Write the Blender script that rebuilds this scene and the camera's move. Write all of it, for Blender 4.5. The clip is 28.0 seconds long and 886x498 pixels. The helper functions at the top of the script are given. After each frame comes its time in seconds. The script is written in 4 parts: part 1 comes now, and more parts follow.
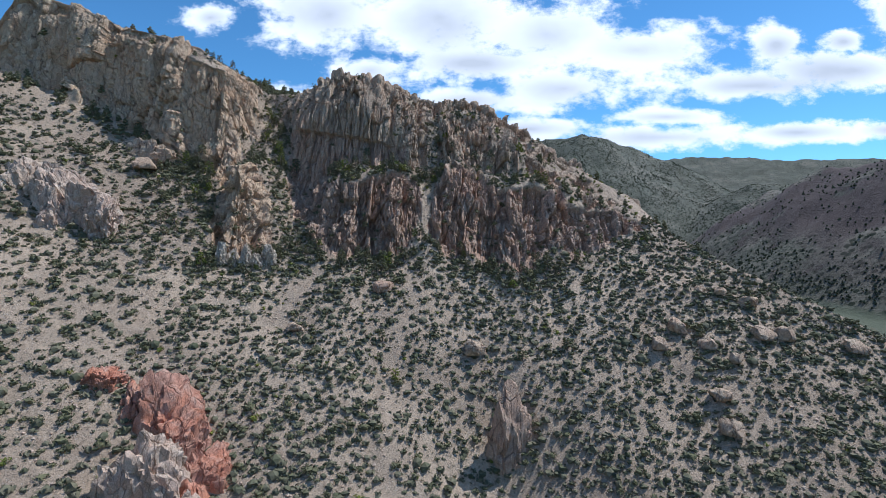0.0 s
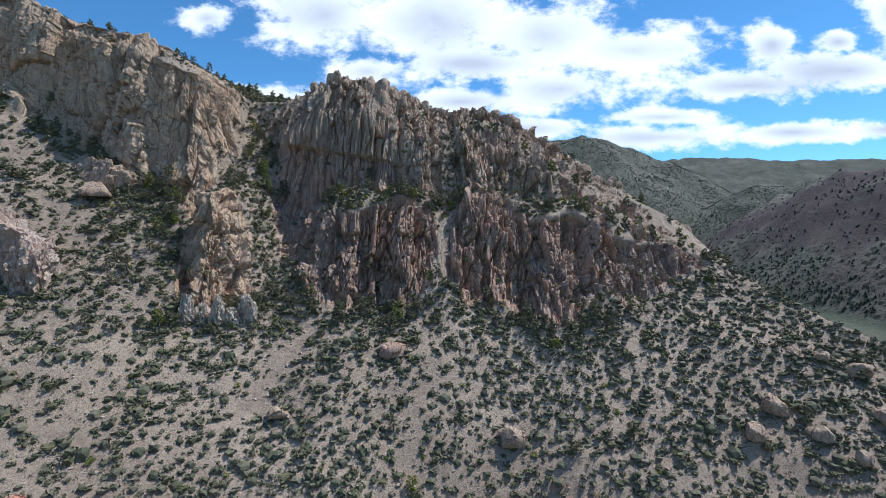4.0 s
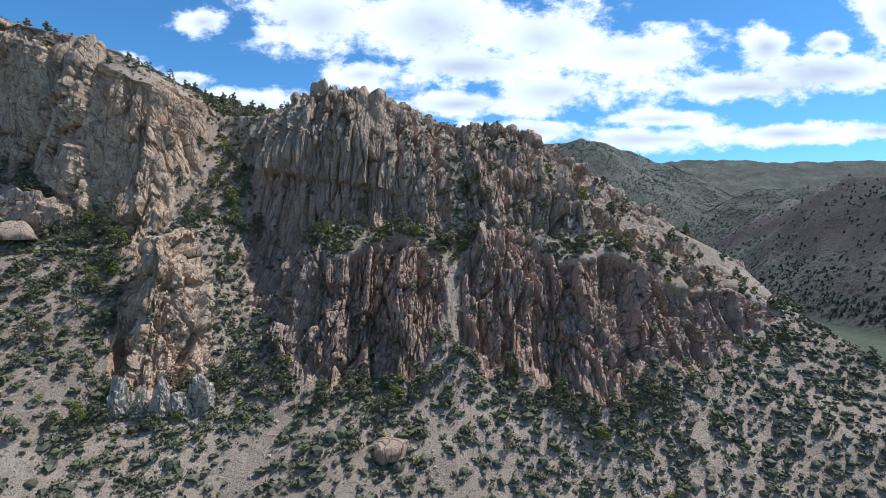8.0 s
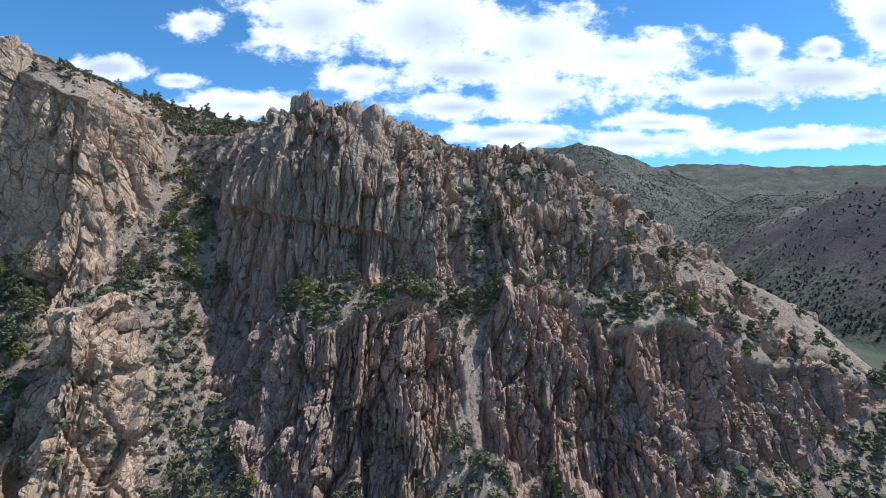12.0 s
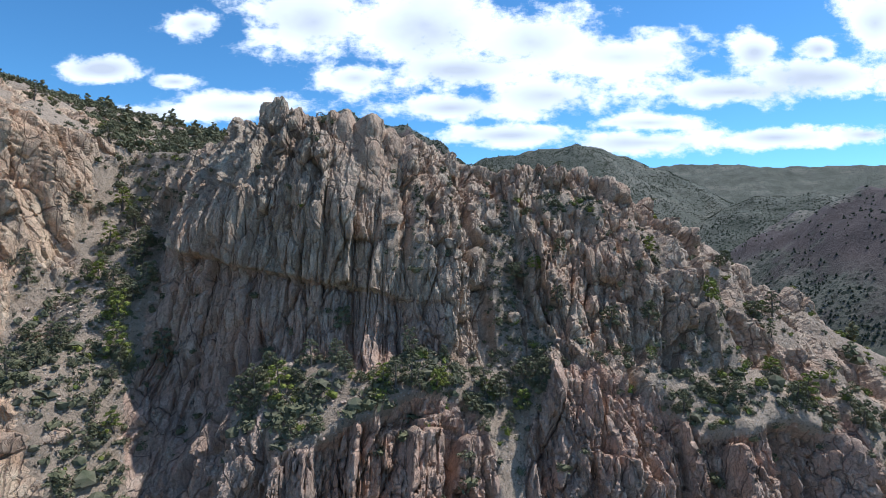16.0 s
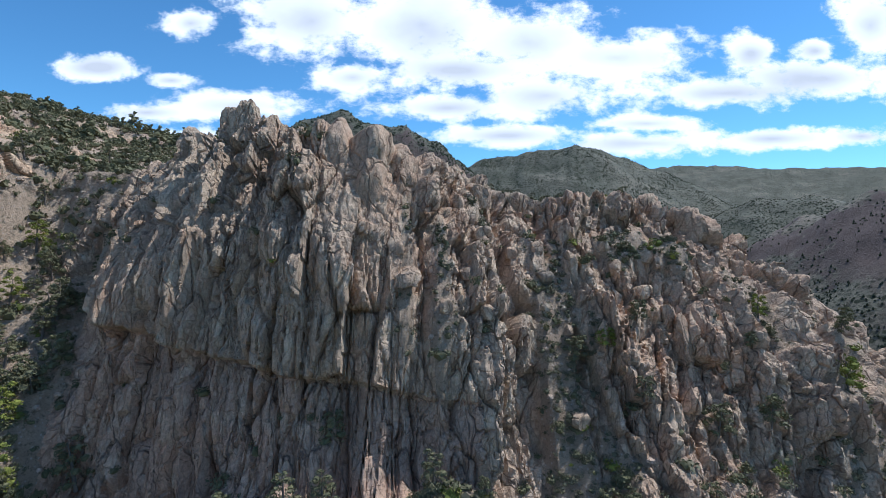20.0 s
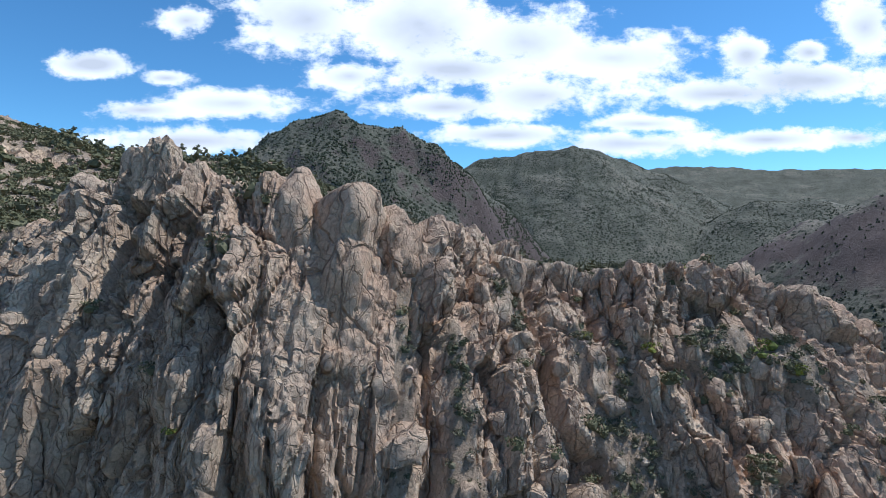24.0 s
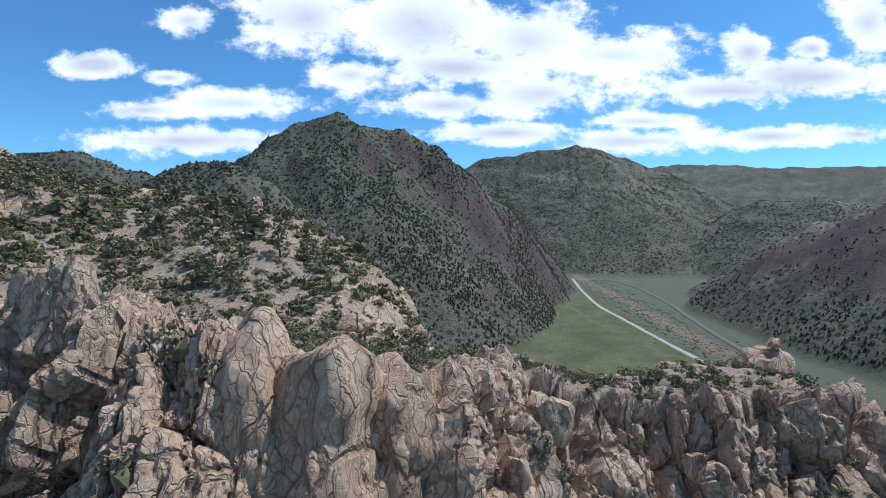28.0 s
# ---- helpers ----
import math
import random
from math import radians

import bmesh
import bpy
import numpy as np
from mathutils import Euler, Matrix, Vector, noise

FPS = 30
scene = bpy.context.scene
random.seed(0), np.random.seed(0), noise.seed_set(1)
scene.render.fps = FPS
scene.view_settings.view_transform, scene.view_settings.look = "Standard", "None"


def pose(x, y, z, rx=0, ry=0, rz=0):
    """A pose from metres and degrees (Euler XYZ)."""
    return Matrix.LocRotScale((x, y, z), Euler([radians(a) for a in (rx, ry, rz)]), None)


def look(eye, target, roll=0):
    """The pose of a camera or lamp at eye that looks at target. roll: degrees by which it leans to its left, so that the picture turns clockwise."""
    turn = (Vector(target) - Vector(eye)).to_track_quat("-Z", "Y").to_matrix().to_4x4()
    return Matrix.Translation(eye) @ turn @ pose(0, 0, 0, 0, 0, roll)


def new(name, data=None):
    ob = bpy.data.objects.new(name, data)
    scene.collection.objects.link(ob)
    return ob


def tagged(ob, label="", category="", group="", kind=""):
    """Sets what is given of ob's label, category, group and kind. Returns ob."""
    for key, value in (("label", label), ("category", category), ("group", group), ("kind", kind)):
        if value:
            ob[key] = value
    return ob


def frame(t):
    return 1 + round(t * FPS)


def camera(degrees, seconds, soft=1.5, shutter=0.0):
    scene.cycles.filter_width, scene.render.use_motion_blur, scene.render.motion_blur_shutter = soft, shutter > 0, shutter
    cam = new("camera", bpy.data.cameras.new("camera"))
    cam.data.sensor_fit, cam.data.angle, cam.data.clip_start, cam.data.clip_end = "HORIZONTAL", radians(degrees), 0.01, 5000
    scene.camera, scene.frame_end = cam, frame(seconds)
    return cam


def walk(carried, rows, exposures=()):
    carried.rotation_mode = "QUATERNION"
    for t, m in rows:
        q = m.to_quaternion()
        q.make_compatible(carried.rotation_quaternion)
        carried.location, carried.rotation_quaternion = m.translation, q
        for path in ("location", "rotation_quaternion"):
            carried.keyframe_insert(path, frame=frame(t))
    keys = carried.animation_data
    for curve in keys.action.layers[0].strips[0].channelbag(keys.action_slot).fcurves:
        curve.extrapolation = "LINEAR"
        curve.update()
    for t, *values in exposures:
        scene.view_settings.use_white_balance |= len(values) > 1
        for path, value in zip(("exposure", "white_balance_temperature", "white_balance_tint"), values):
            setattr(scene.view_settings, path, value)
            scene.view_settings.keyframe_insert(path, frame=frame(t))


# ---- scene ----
cam = camera(84.0, 28.0, 0.8)
# seconds, x, y, z, yaw, pitch, roll
ROWS = [
    (0.0, -0.00, 0.00, 90.00, 1.24, -3.47, -0.30),
    (0.5, -0.94, 3.39, 90.67, 1.11, -3.45, -0.30),
    (1.0, -1.80, 6.87, 91.52, 1.03, -3.44, -0.32),
    (1.5, -2.66, 10.38, 92.56, 0.97, -3.44, -0.35),
    (2.0, -3.50, 13.84, 93.81, 0.93, -3.43, -0.31),
    (2.5, -4.23, 17.23, 94.90, 0.93, -3.43, -0.26),
    (3.0, -4.93, 20.50, 96.23, 0.93, -3.44, -0.19),
    (3.5, -5.58, 23.58, 97.49, 0.94, -3.44, -0.15),
    (5.5, -7.29, 35.91, 101.97, 0.92, -3.29, -0.12),
    (6.0, -7.69, 38.88, 102.98, 0.87, -3.28, -0.08),
    (6.5, -8.02, 41.79, 103.94, 0.83, -3.24, -0.03),
    (7.0, -8.27, 44.70, 104.88, 0.78, -3.21, 0.03),
    (7.5, -8.53, 47.41, 105.84, 0.72, -3.17, 0.11),
    (8.0, -8.92, 50.17, 106.83, 0.63, -3.12, 0.12),
    (8.5, -9.30, 52.94, 107.86, 0.54, -3.05, 0.14),
    (9.0, -9.67, 55.69, 108.85, 0.47, -3.02, 0.15),
    (9.5, -10.04, 58.43, 110.01, 0.43, -3.00, 0.16),
    (10.0, -10.49, 61.10, 111.14, 0.36, -2.94, 0.13),
    (10.5, -10.91, 63.99, 112.23, 0.27, -2.91, 0.06),
    (11.0, -11.36, 66.93, 113.22, 0.20, -2.88, -0.01),
    (11.5, -11.79, 69.76, 114.20, 0.15, -2.82, -0.02),
    (12.0, -12.20, 72.65, 115.22, 0.11, -2.82, 0.02),
    (12.5, -12.49, 75.54, 116.20, 0.06, -2.83, 0.07),
    (14.5, -13.96, 87.04, 119.12, -0.15, -2.81, 0.17),
    (15.0, -14.34, 89.83, 119.90, -0.18, -2.77, 0.18),
    (15.5, -14.80, 92.66, 120.76, -0.23, -2.77, 0.18),
    (16.0, -15.24, 95.16, 121.84, -0.27, -2.76, 0.19),
    (16.5, -15.69, 97.66, 122.85, -0.30, -2.75, 0.21),
    (17.0, -16.18, 100.04, 123.85, -0.33, -2.76, 0.22),
    (17.5, -16.61, 102.48, 124.74, -0.38, -2.75, 0.23),
    (18.0, -17.06, 105.08, 125.56, -0.41, -2.75, 0.21),
    (18.5, -17.55, 107.57, 126.24, -0.48, -2.78, 0.15),
    (19.0, -17.98, 109.87, 126.56, -0.51, -2.78, 0.09),
    (19.5, -18.33, 112.33, 126.80, -0.55, -2.77, 0.05),
    (20.0, -18.52, 114.72, 127.30, -0.60, -2.76, 0.03),
    (20.5, -18.69, 117.13, 128.16, -0.63, -2.76, 0.01),
    (21.0, -18.94, 119.53, 129.05, -0.66, -2.79, -0.04),
    (21.5, -19.14, 121.86, 129.81, -0.69, -2.79, -0.11),
    (23.5, -19.55, 130.40, 133.37, -0.98, -2.82, -0.19),
    (24.0, -19.66, 132.28, 134.33, -1.04, -2.85, -0.18),
    (24.5, -19.76, 134.10, 135.24, -1.02, -2.88, -0.12),
    (25.0, -19.84, 135.63, 136.09, -1.00, -2.89, -0.05),
    (25.5, -19.96, 137.03, 136.98, -0.97, -2.91, -0.01),
    (26.0, -20.04, 138.36, 138.09, -0.90, -2.97, 0.01),
    (26.5, -20.12, 139.81, 139.16, -0.77, -2.99, 0.04),
    (27.0, -20.21, 140.89, 139.96, -0.73, -3.00, 0.07),
    (27.5, -20.33, 141.79, 140.82, -0.79, -3.02, 0.06),
    (28.0, -20.43, 142.58, 141.70, -0.84, -3.02, 0.05),
]
walk(cam, [(t, pose(x, y, z, 90 + pitch, roll, yaw)) for t, x, y, z, yaw, pitch, roll in ROWS], [(0.0, -0.38, 5370, 10), (10.0, -0.30, 5370, 10), (17.0, -0.26, 5400, 10), (28.0, -0.36, 5450, 10)])

# ---- daylight ----
SUN_EL, SUN_AZ = radians(59), radians(63)      # azimuth measured from straight ahead towards the right
world = bpy.data.worlds.new("sky")
scene.world = world
world.use_nodes = True
wt = world.node_tree
wt.nodes.clear()


def wmath(op, a, b=None, c=None, clamp=False):
    n = wt.nodes.new("ShaderNodeMath")
    n.operation, n.use_clamp = op, clamp
    for i, v in enumerate((a, b, c)):
        if v is None:
            continue
        if isinstance(v, (int, float)):
            n.inputs[i].default_value = v
        else:
            wt.links.new(v, n.inputs[i])
    return n.outputs[0]


sky = wt.nodes.new("ShaderNodeTexSky")
sky.sky_type, sky.sun_disc = "NISHITA", False
sky.sun_elevation, sky.sun_rotation = SUN_EL, SUN_AZ
sky.altitude, sky.air_density, sky.dust_density, sky.ozone_density = 1800, 1.0, 0.6, 2.0
coord = wt.nodes.new("ShaderNodeTexCoord")
sep = wt.nodes.new("ShaderNodeSeparateXYZ")
wt.links.new(coord.outputs["Generated"], sep.inputs[0])
ahead = wmath("MAXIMUM", sep.outputs[1], 0.08)
su = wmath("DIVIDE", sep.outputs[0], ahead)
sv = wmath("DIVIDE", sep.outputs[2], ahead)
comb = wt.nodes.new("ShaderNodeCombineXYZ")
wt.links.new(su, comb.inputs[0])
wt.links.new(wmath("MULTIPLY", sv, 1.6), comb.inputs[1])
# puffy edges of the clouds
puff = wt.nodes.new("ShaderNodeTexNoise")
puff.inputs["Scale"].default_value, puff.inputs["Detail"].default_value, puff.inputs["Roughness"].default_value = 9.0, 10.0, 0.66
wt.links.new(comb.outputs[0], puff.inputs["Vector"])
broad = wt.nodes.new("ShaderNodeTexNoise")
broad.inputs["Scale"].default_value, broad.inputs["Detail"].default_value = 3.2, 5.0
wt.links.new(comb.outputs[0], broad.inputs["Vector"])
# the cumulus banks: centre across, centre up, half width, half height
BANKS = [(-0.25, 0.405, 0.17, 0.085), (-0.03, 0.40, 0.20, 0.11), (0.18, 0.365, 0.17, 0.08), (0.36, 0.335, 0.19, 0.055),
         (0.04, 0.31, 0.22, 0.04), (-0.17, 0.295, 0.10, 0.035), (0.02, 0.235, 0.16, 0.03), (0.22, 0.26, 0.18, 0.05),
         (0.14, 0.180, 0.18, 0.026), (0.63, 0.345, 0.06, 0.040), (0.58, 0.265, 0.22, 0.034), (0.78, 0.295, 0.22, 0.045),
         (0.87, 0.40, 0.08, 0.08), (0.68, 0.175, 0.15, 0.024), (0.86, 0.18, 0.09, 0.022), (0.42, 0.165, 0.22, 0.028),
         (0.42, 0.205, 0.13, 0.020), (-0.49, 0.40, 0.065, 0.032), (-0.67, 0.313, 0.095, 0.028), (-0.53, 0.288, 0.06, 0.016),
         (-0.40, 0.240, 0.16, 0.034), (-0.58, 0.225, 0.11, 0.022), (-0.50, 0.165, 0.26, 0.030), (0.76, 0.35, 0.05, 0.024)]
field = None
for cx, cz, rx, rz in BANKS:
    ex = wmath("MULTIPLY", wmath("SUBTRACT", su, cx), 1 / rx)
    ez = wmath("MULTIPLY", wmath("SUBTRACT", sv, cz), 1 / rz)
    d = wmath("SUBTRACT", 1.0, wmath("SQRT", wmath("ADD", wmath("MULTIPLY", ex, ex), wmath("MULTIPLY", ez, ez))))
    field = d if field is None else wmath("SMOOTH_MAX", field, d, 0.25)
wild = wmath("MULTIPLY_ADD", broad.outputs[0], 3.0, -1.75)
side = wmath("MULTIPLY_ADD", wmath("ABSOLUTE", su), 3.0, -3.0, clamp=True)
high = wmath("MULTIPLY_ADD", sv, 4.0, -2.1, clamp=True)
field = wmath("MAXIMUM", field, wmath("SUBTRACT", wild, wmath("SUBTRACT", 1.0, wmath("MAXIMUM", side, high))))
rag = wmath("MULTIPLY_ADD", puff.outputs[0], 3.0, -1.53)
dens = wmath("ADD", wmath("MAXIMUM", field, -0.9), rag)
cover = wt.nodes.new("ShaderNodeMapRange")
cover.interpolation_type = "SMOOTHSTEP"
cover.inputs["From Min"].default_value, cover.inputs["From Max"].default_value = -0.15, 0.45
wt.links.new(dens, cover.inputs["Value"])
body = wt.nodes.new("ShaderNodeMapRange")
body.inputs["From Min"].default_value, body.inputs["From Max"].default_value = 0.30, 1.0
wt.links.new(wmath("ADD", field, wmath("MULTIPLY_ADD", broad.outputs[0], 1.6, -0.8)), body.inputs["Value"])
tone = wt.nodes.new("ShaderNodeMix")
tone.data_type = "RGBA"
tone.inputs[6].default_value, tone.inputs[7].default_value = (9.8, 9.8, 9.8, 1), (5.7, 5.85, 6.15, 1)
wt.links.new(body.outputs[0], tone.inputs[0])
blue = wt.nodes.new("ShaderNodeMix")
blue.data_type, blue.blend_type = "RGBA", "MULTIPLY"
blue.inputs[0].default_value, blue.inputs[7].default_value = 1.0, (0.70, 1.07, 1.16, 1)
wt.links.new(sky.outputs[0], blue.inputs[6])
both = wt.nodes.new("ShaderNodeMix")
both.data_type = "RGBA"
wt.links.new(wmath("MULTIPLY", cover.outputs[0], wmath("MULTIPLY_ADD", sep.outputs[2], 30.0, 0.2, clamp=True)), both.inputs[0])
wt.links.new(blue.outputs[2], both.inputs[6])
wt.links.new(tone.outputs[2], both.inputs[7])
bg = wt.nodes.new("ShaderNodeBackground")
bg.inputs["Strength"].default_value = 0.15
wt.links.new(both.outputs[2], bg.inputs["Color"])
wout = wt.nodes.new("ShaderNodeOutputWorld")
wt.links.new(bg.outputs[0], wout.inputs["Surface"])

sun_data = bpy.data.lights.new("sun", "SUN")
sun_data.energy, sun_data.angle, sun_data.color = 5.0, radians(0.53), (1.0, 0.94, 0.83)
sun = new("sun", sun_data)
toward = Vector((math.sin(SUN_AZ) * math.cos(SUN_EL), math.cos(SUN_AZ) * math.cos(SUN_EL), math.sin(SUN_EL)))
sun.matrix_world = look(toward * 300, (0, 0, 0))


# ---- materials ----
class Mat:
    """A node material built line by line."""

    def __init__(self, name, rough=0.9):
        self.m = bpy.data.materials.new(name)
        self.m.use_nodes = True
        self.t = self.m.node_tree
        self.b = self.t.nodes["Principled BSDF"]
        self.b.inputs["Roughness"].default_value = rough
        self.b.inputs["Specular IOR Level"].default_value = 0.25
        self.pos = self.t.nodes.new("ShaderNodeNewGeometry").outputs["Position"]

    def link(self, a, b):
        self.t.links.new(a, b)

    def scaled(self, sx, sy, sz, src=None):
        n = self.t.nodes.new("ShaderNodeMapping")
        n.inputs["Scale"].default_value = (sx, sy, sz)
        self.link(src or self.pos, n.inputs["Vector"])
        return n.outputs[0]

    def noise(self, scale, detail=4.0, rough=0.55, vec=None):
        n = self.t.nodes.new("ShaderNodeTexNoise")
        n.inputs["Scale"].default_value, n.inputs["Detail"].default_value, n.inputs["Roughness"].default_value = scale, detail, rough
        self.link(vec or self.pos, n.inputs["Vector"])
        return n.outputs[0]

    def cells(self, scale, vec=None, feature="DISTANCE_TO_EDGE"):
        n = self.t.nodes.new("ShaderNodeTexVoronoi")
        n.feature = feature
        n.inputs["Scale"].default_value = scale
        self.link(vec or self.pos, n.inputs["Vector"])
        return n.outputs[0]

    def span(self, v, a, b, lo=0.0, hi=1.0):
        n = self.t.nodes.new("ShaderNodeMapRange")
        for k, x in zip(("From Min", "From Max", "To Min", "To Max"), (a, b, lo, hi)):
            n.inputs[k].default_value = x
        self.link(v, n.inputs["Value"])
        return n.outputs[0]

    def math(self, op, a, b=0.0):
        n = self.t.nodes.new("ShaderNodeMath")
        n.operation = op
        for i, v in enumerate((a, b)):
            if isinstance(v, (int, float)):
                n.inputs[i].default_value = v
            else:
                self.link(v, n.inputs[i])
        return n.outputs[0]

    def mix(self, f, a, b, blend="MIX"):
        n = self.t.nodes.new("ShaderNodeMix")
        n.data_type, n.blend_type = "RGBA", blend
        for i, v in ((0, f), (6, a), (7, b)):
            if isinstance(v, (int, float)):
                n.inputs[i].default_value = v
            elif isinstance(v, tuple):
                n.inputs[i].default_value = (*v, 1)
            else:
                self.link(v, n.inputs[i])
        return n.outputs[2]

    def random(self):
        return self.t.nodes.new("ShaderNodeObjectInfo").outputs["Random"]

    def island(self):
        return self.t.nodes.new("ShaderNodeNewGeometry").outputs["Random Per Island"]

    def done(self, colour, bump=None, strength=0.5, dist=0.1):
        self.link(colour, self.b.inputs["Base Color"])
        if bump is not None:
            n = self.t.nodes.new("ShaderNodeBump")
            n.inputs["Strength"].default_value, n.inputs["Distance"].default_value = strength, dist
            self.link(bump, n.inputs["Height"])
            self.link(n.outputs[0], self.b.inputs["Normal"])
        return self.m


def rock_material(name, pale, warm, grey, dark, streak=1.0):
    k = Mat(name, 0.92)
    big = k.noise(0.06, 5, 0.6)
    mid = k.noise(0.45, 6, 0.65)
    fine = k.noise(3.5, 8, 0.7)
    col = k.mix(k.span(big, 0.38, 0.62), warm, grey)
    col = k.mix(k.span(mid, 0.48, 0.72), col, pale)
    run = k.noise(1.0, 6, 0.65, k.scaled(0.50, 0.50, 0.09))
    col = k.mix(k.math("MULTIPLY", k.span(run, 0.55, 0.76), 0.55 * streak), col, dark)
    rust = k.noise(0.8, 4, 0.5, k.scaled(0.4, 0.4, 0.12))
    col = k.mix(k.span(rust, 0.60, 0.78, 0, 0.55 * streak), col, (0.42, 0.21, 0.10))
    grain = k.span(fine, 0.25, 0.75, 0.62, 1.32)
    n = k.t.nodes.new("ShaderNodeCombineColor")
    for i in range(3):
        k.link(grain, n.inputs[i])
    col = k.mix(1.0, col, n.outputs[0], "MULTIPLY")
    # joints: the borders of upright, slightly bent blocks at three sizes
    bent = k.t.nodes.new("ShaderNodeVectorMath")
    bent.operation = "MULTIPLY_ADD"
    wobble = k.t.nodes.new("ShaderNodeTexNoise")
    wobble.inputs["Scale"].default_value, wobble.inputs["Detail"].default_value = 0.8, 5.0
    k.link(k.pos, wobble.inputs["Vector"])
    bent.inputs[1].default_value = (1.1, 1.1, 1.1)
    k.link(wobble.outputs["Color"], bent.inputs[0])
    k.link(k.pos, bent.inputs[2])
    crack = None
    for (sx, sz), wide, keep in (((0.40, 0.12), 0.036, 0.0), ((0.90, 0.30), 0.030, 0.5), ((2.2, 0.9), 0.045, 0.72)):
        edge_d = k.cells(1.0, k.scaled(sx, sx * 0.7, sz, bent.outputs[0]))
        line = k.span(edge_d, 0.003, wide, keep, 1.0)
        crack = line if crack is None else k.math("MULTIPLY", crack, line)
    broken_up = k.span(k.noise(0.3, 4, 0.6), 0.40, 0.60, 0.08, 0.85)
    col = k.mix(k.math("MULTIPLY", k.span(crack, 0, 1, 1.0, 0.0), broken_up), col, dark)
    speck = k.span(k.noise(22.0, 3, 0.6), 0.56, 0.70, 0.0, 0.35)
    col = k.mix(speck, col, pale)
    pits = k.span(k.noise(9.0, 6, 0.75), 0.30, 0.45)
    col = k.mix(k.span(pits, 0, 1, 0.4, 0.0), col, dark)
    h = k.math("ADD", k.math("MULTIPLY", fine, 0.5), k.math("ADD", k.math("MULTIPLY", mid, 0.7), k.math("MULTIPLY", crack, 0.8)))
    return k.done(col, h, 1.0, 0.34)


def soil_material(name, pale, grey, warm):
    k = Mat(name, 0.95)
    big = k.noise(0.035, 5, 0.6)
    mid = k.noise(0.5, 6, 0.65)
    fine = k.noise(5.0, 8, 0.75)
    col = k.mix(k.span(big, 0.38, 0.66), grey, pale)
    col = k.mix(k.span(mid, 0.52, 0.70, 0, 0.5), col, warm)
    stones = k.cells(2.3, feature="F1")
    col = k.mix(k.span(stones, 0.16, 0.26, 0.8, 0.0), col, (0.60, 0.50, 0.41))
    tuft = k.noise(2.2, 6, 0.75)
    col = k.mix(k.span(tuft, 0.54, 0.62, 0, 0.8), col, (0.17, 0.145, 0.095))
    col = k.mix(k.span(fine, 0.34, 0.50, 0.5, 0.0), col, (0.15, 0.12, 0.09))
    return k.done(col, k.math("ADD", fine, k.math("MULTIPLY", mid, 1.5)), 1.0, 0.35)


ROCK = rock_material("weathered_rhyolite", (0.745, 0.575, 0.400), (0.615, 0.408, 0.272), (0.540, 0.395, 0.278), (0.180, 0.112, 0.077))
ROCK_TAN = rock_material("tan_rhyolite", (0.827, 0.620, 0.410), (0.721, 0.460, 0.282), (0.636, 0.450, 0.300), (0.223, 0.140, 0.096))
ROCK_DARK = rock_material("purplish_rhyolite", (0.712, 0.515, 0.367), (0.617, 0.381, 0.255), (0.511, 0.358, 0.265), (0.142, 0.099, 0.080))
ROCK_PALE = rock_material("pale_tuff", (0.742, 0.600, 0.464), (0.678, 0.470, 0.346), (0.636, 0.480, 0.355), (0.318, 0.220, 0.164), 0.5)
ROCK_WHITE = rock_material("white_tuff", (0.784, 0.650, 0.501), (0.657, 0.530, 0.400), (0.615, 0.500, 0.382), (0.212, 0.155, 0.118), 1.0)
ROCK_RED = rock_material("red_tuff", (0.700, 0.460, 0.346), (0.615, 0.250, 0.146), (0.551, 0.340, 0.255), (0.297, 0.120, 0.082), 0.5)
SOIL = soil_material("gravelly_soil", (0.615, 0.455, 0.319), (0.445, 0.325, 0.228), (0.276, 0.190, 0.127))


def leaf_material(name, a, b, c):
    k = Mat(name, 0.8)
    k.b.inputs["Specular IOR Level"].default_value = 0.15
    col = k.mix(k.island(), a, b)
    col = k.mix(k.span(k.noise(0.35, 3), 0.45, 0.65), col, c)
    col = k.mix(k.span(k.noise(9.0, 4, 0.7), 0.35, 0.6, 0.35, 0.0), col, (0.02, 0.024, 0.013))
    return k.done(col)


JUNIPER = leaf_material("juniper_foliage", (0.145, 0.14, 0.07), (0.235, 0.215, 0.115), (0.175, 0.162, 0.09))
FAR_GREEN = leaf_material("far_juniper_foliage", (0.055, 0.064, 0.036), (0.085, 0.092, 0.052), (0.065, 0.072, 0.045))
SAGE = leaf_material("sagebrush_foliage", (0.155, 0.145, 0.088), (0.24, 0.21, 0.135), (0.115, 0.118, 0.065))
BRIGHT = leaf_material("spring_green_foliage", (0.20, 0.22, 0.045), (0.30, 0.29, 0.06), (0.16, 0.18, 0.045))
bark = Mat("grey_bark", 0.95)
BARK = bark.done(bark.mix(bark.noise(6.0, 6, 0.7, bark.scaled(1, 1, 0.2)), (0.10, 0.08, 0.065), (0.25, 0.21, 0.175)), bark.noise(8.0, 5), 0.6, 0.05)


# ---- noise on arrays ----
def hashed(ix, iy, iz, seed):
    h = (ix.astype(np.int64) * 374761393 + iy.astype(np.int64) * 668265263 + iz.astype(np.int64) * 2147483647 + seed * 974711) & 0xFFFFFFFF
    h = ((h ^ (h >> 13)) * 1274126177) & 0xFFFFFFFF
    h = ((h ^ (h >> 16)) * 2246822519) & 0xFFFFFFFF
    return ((h ^ (h >> 15)) & 0xFFFFFF) / float(0xFFFFFF)


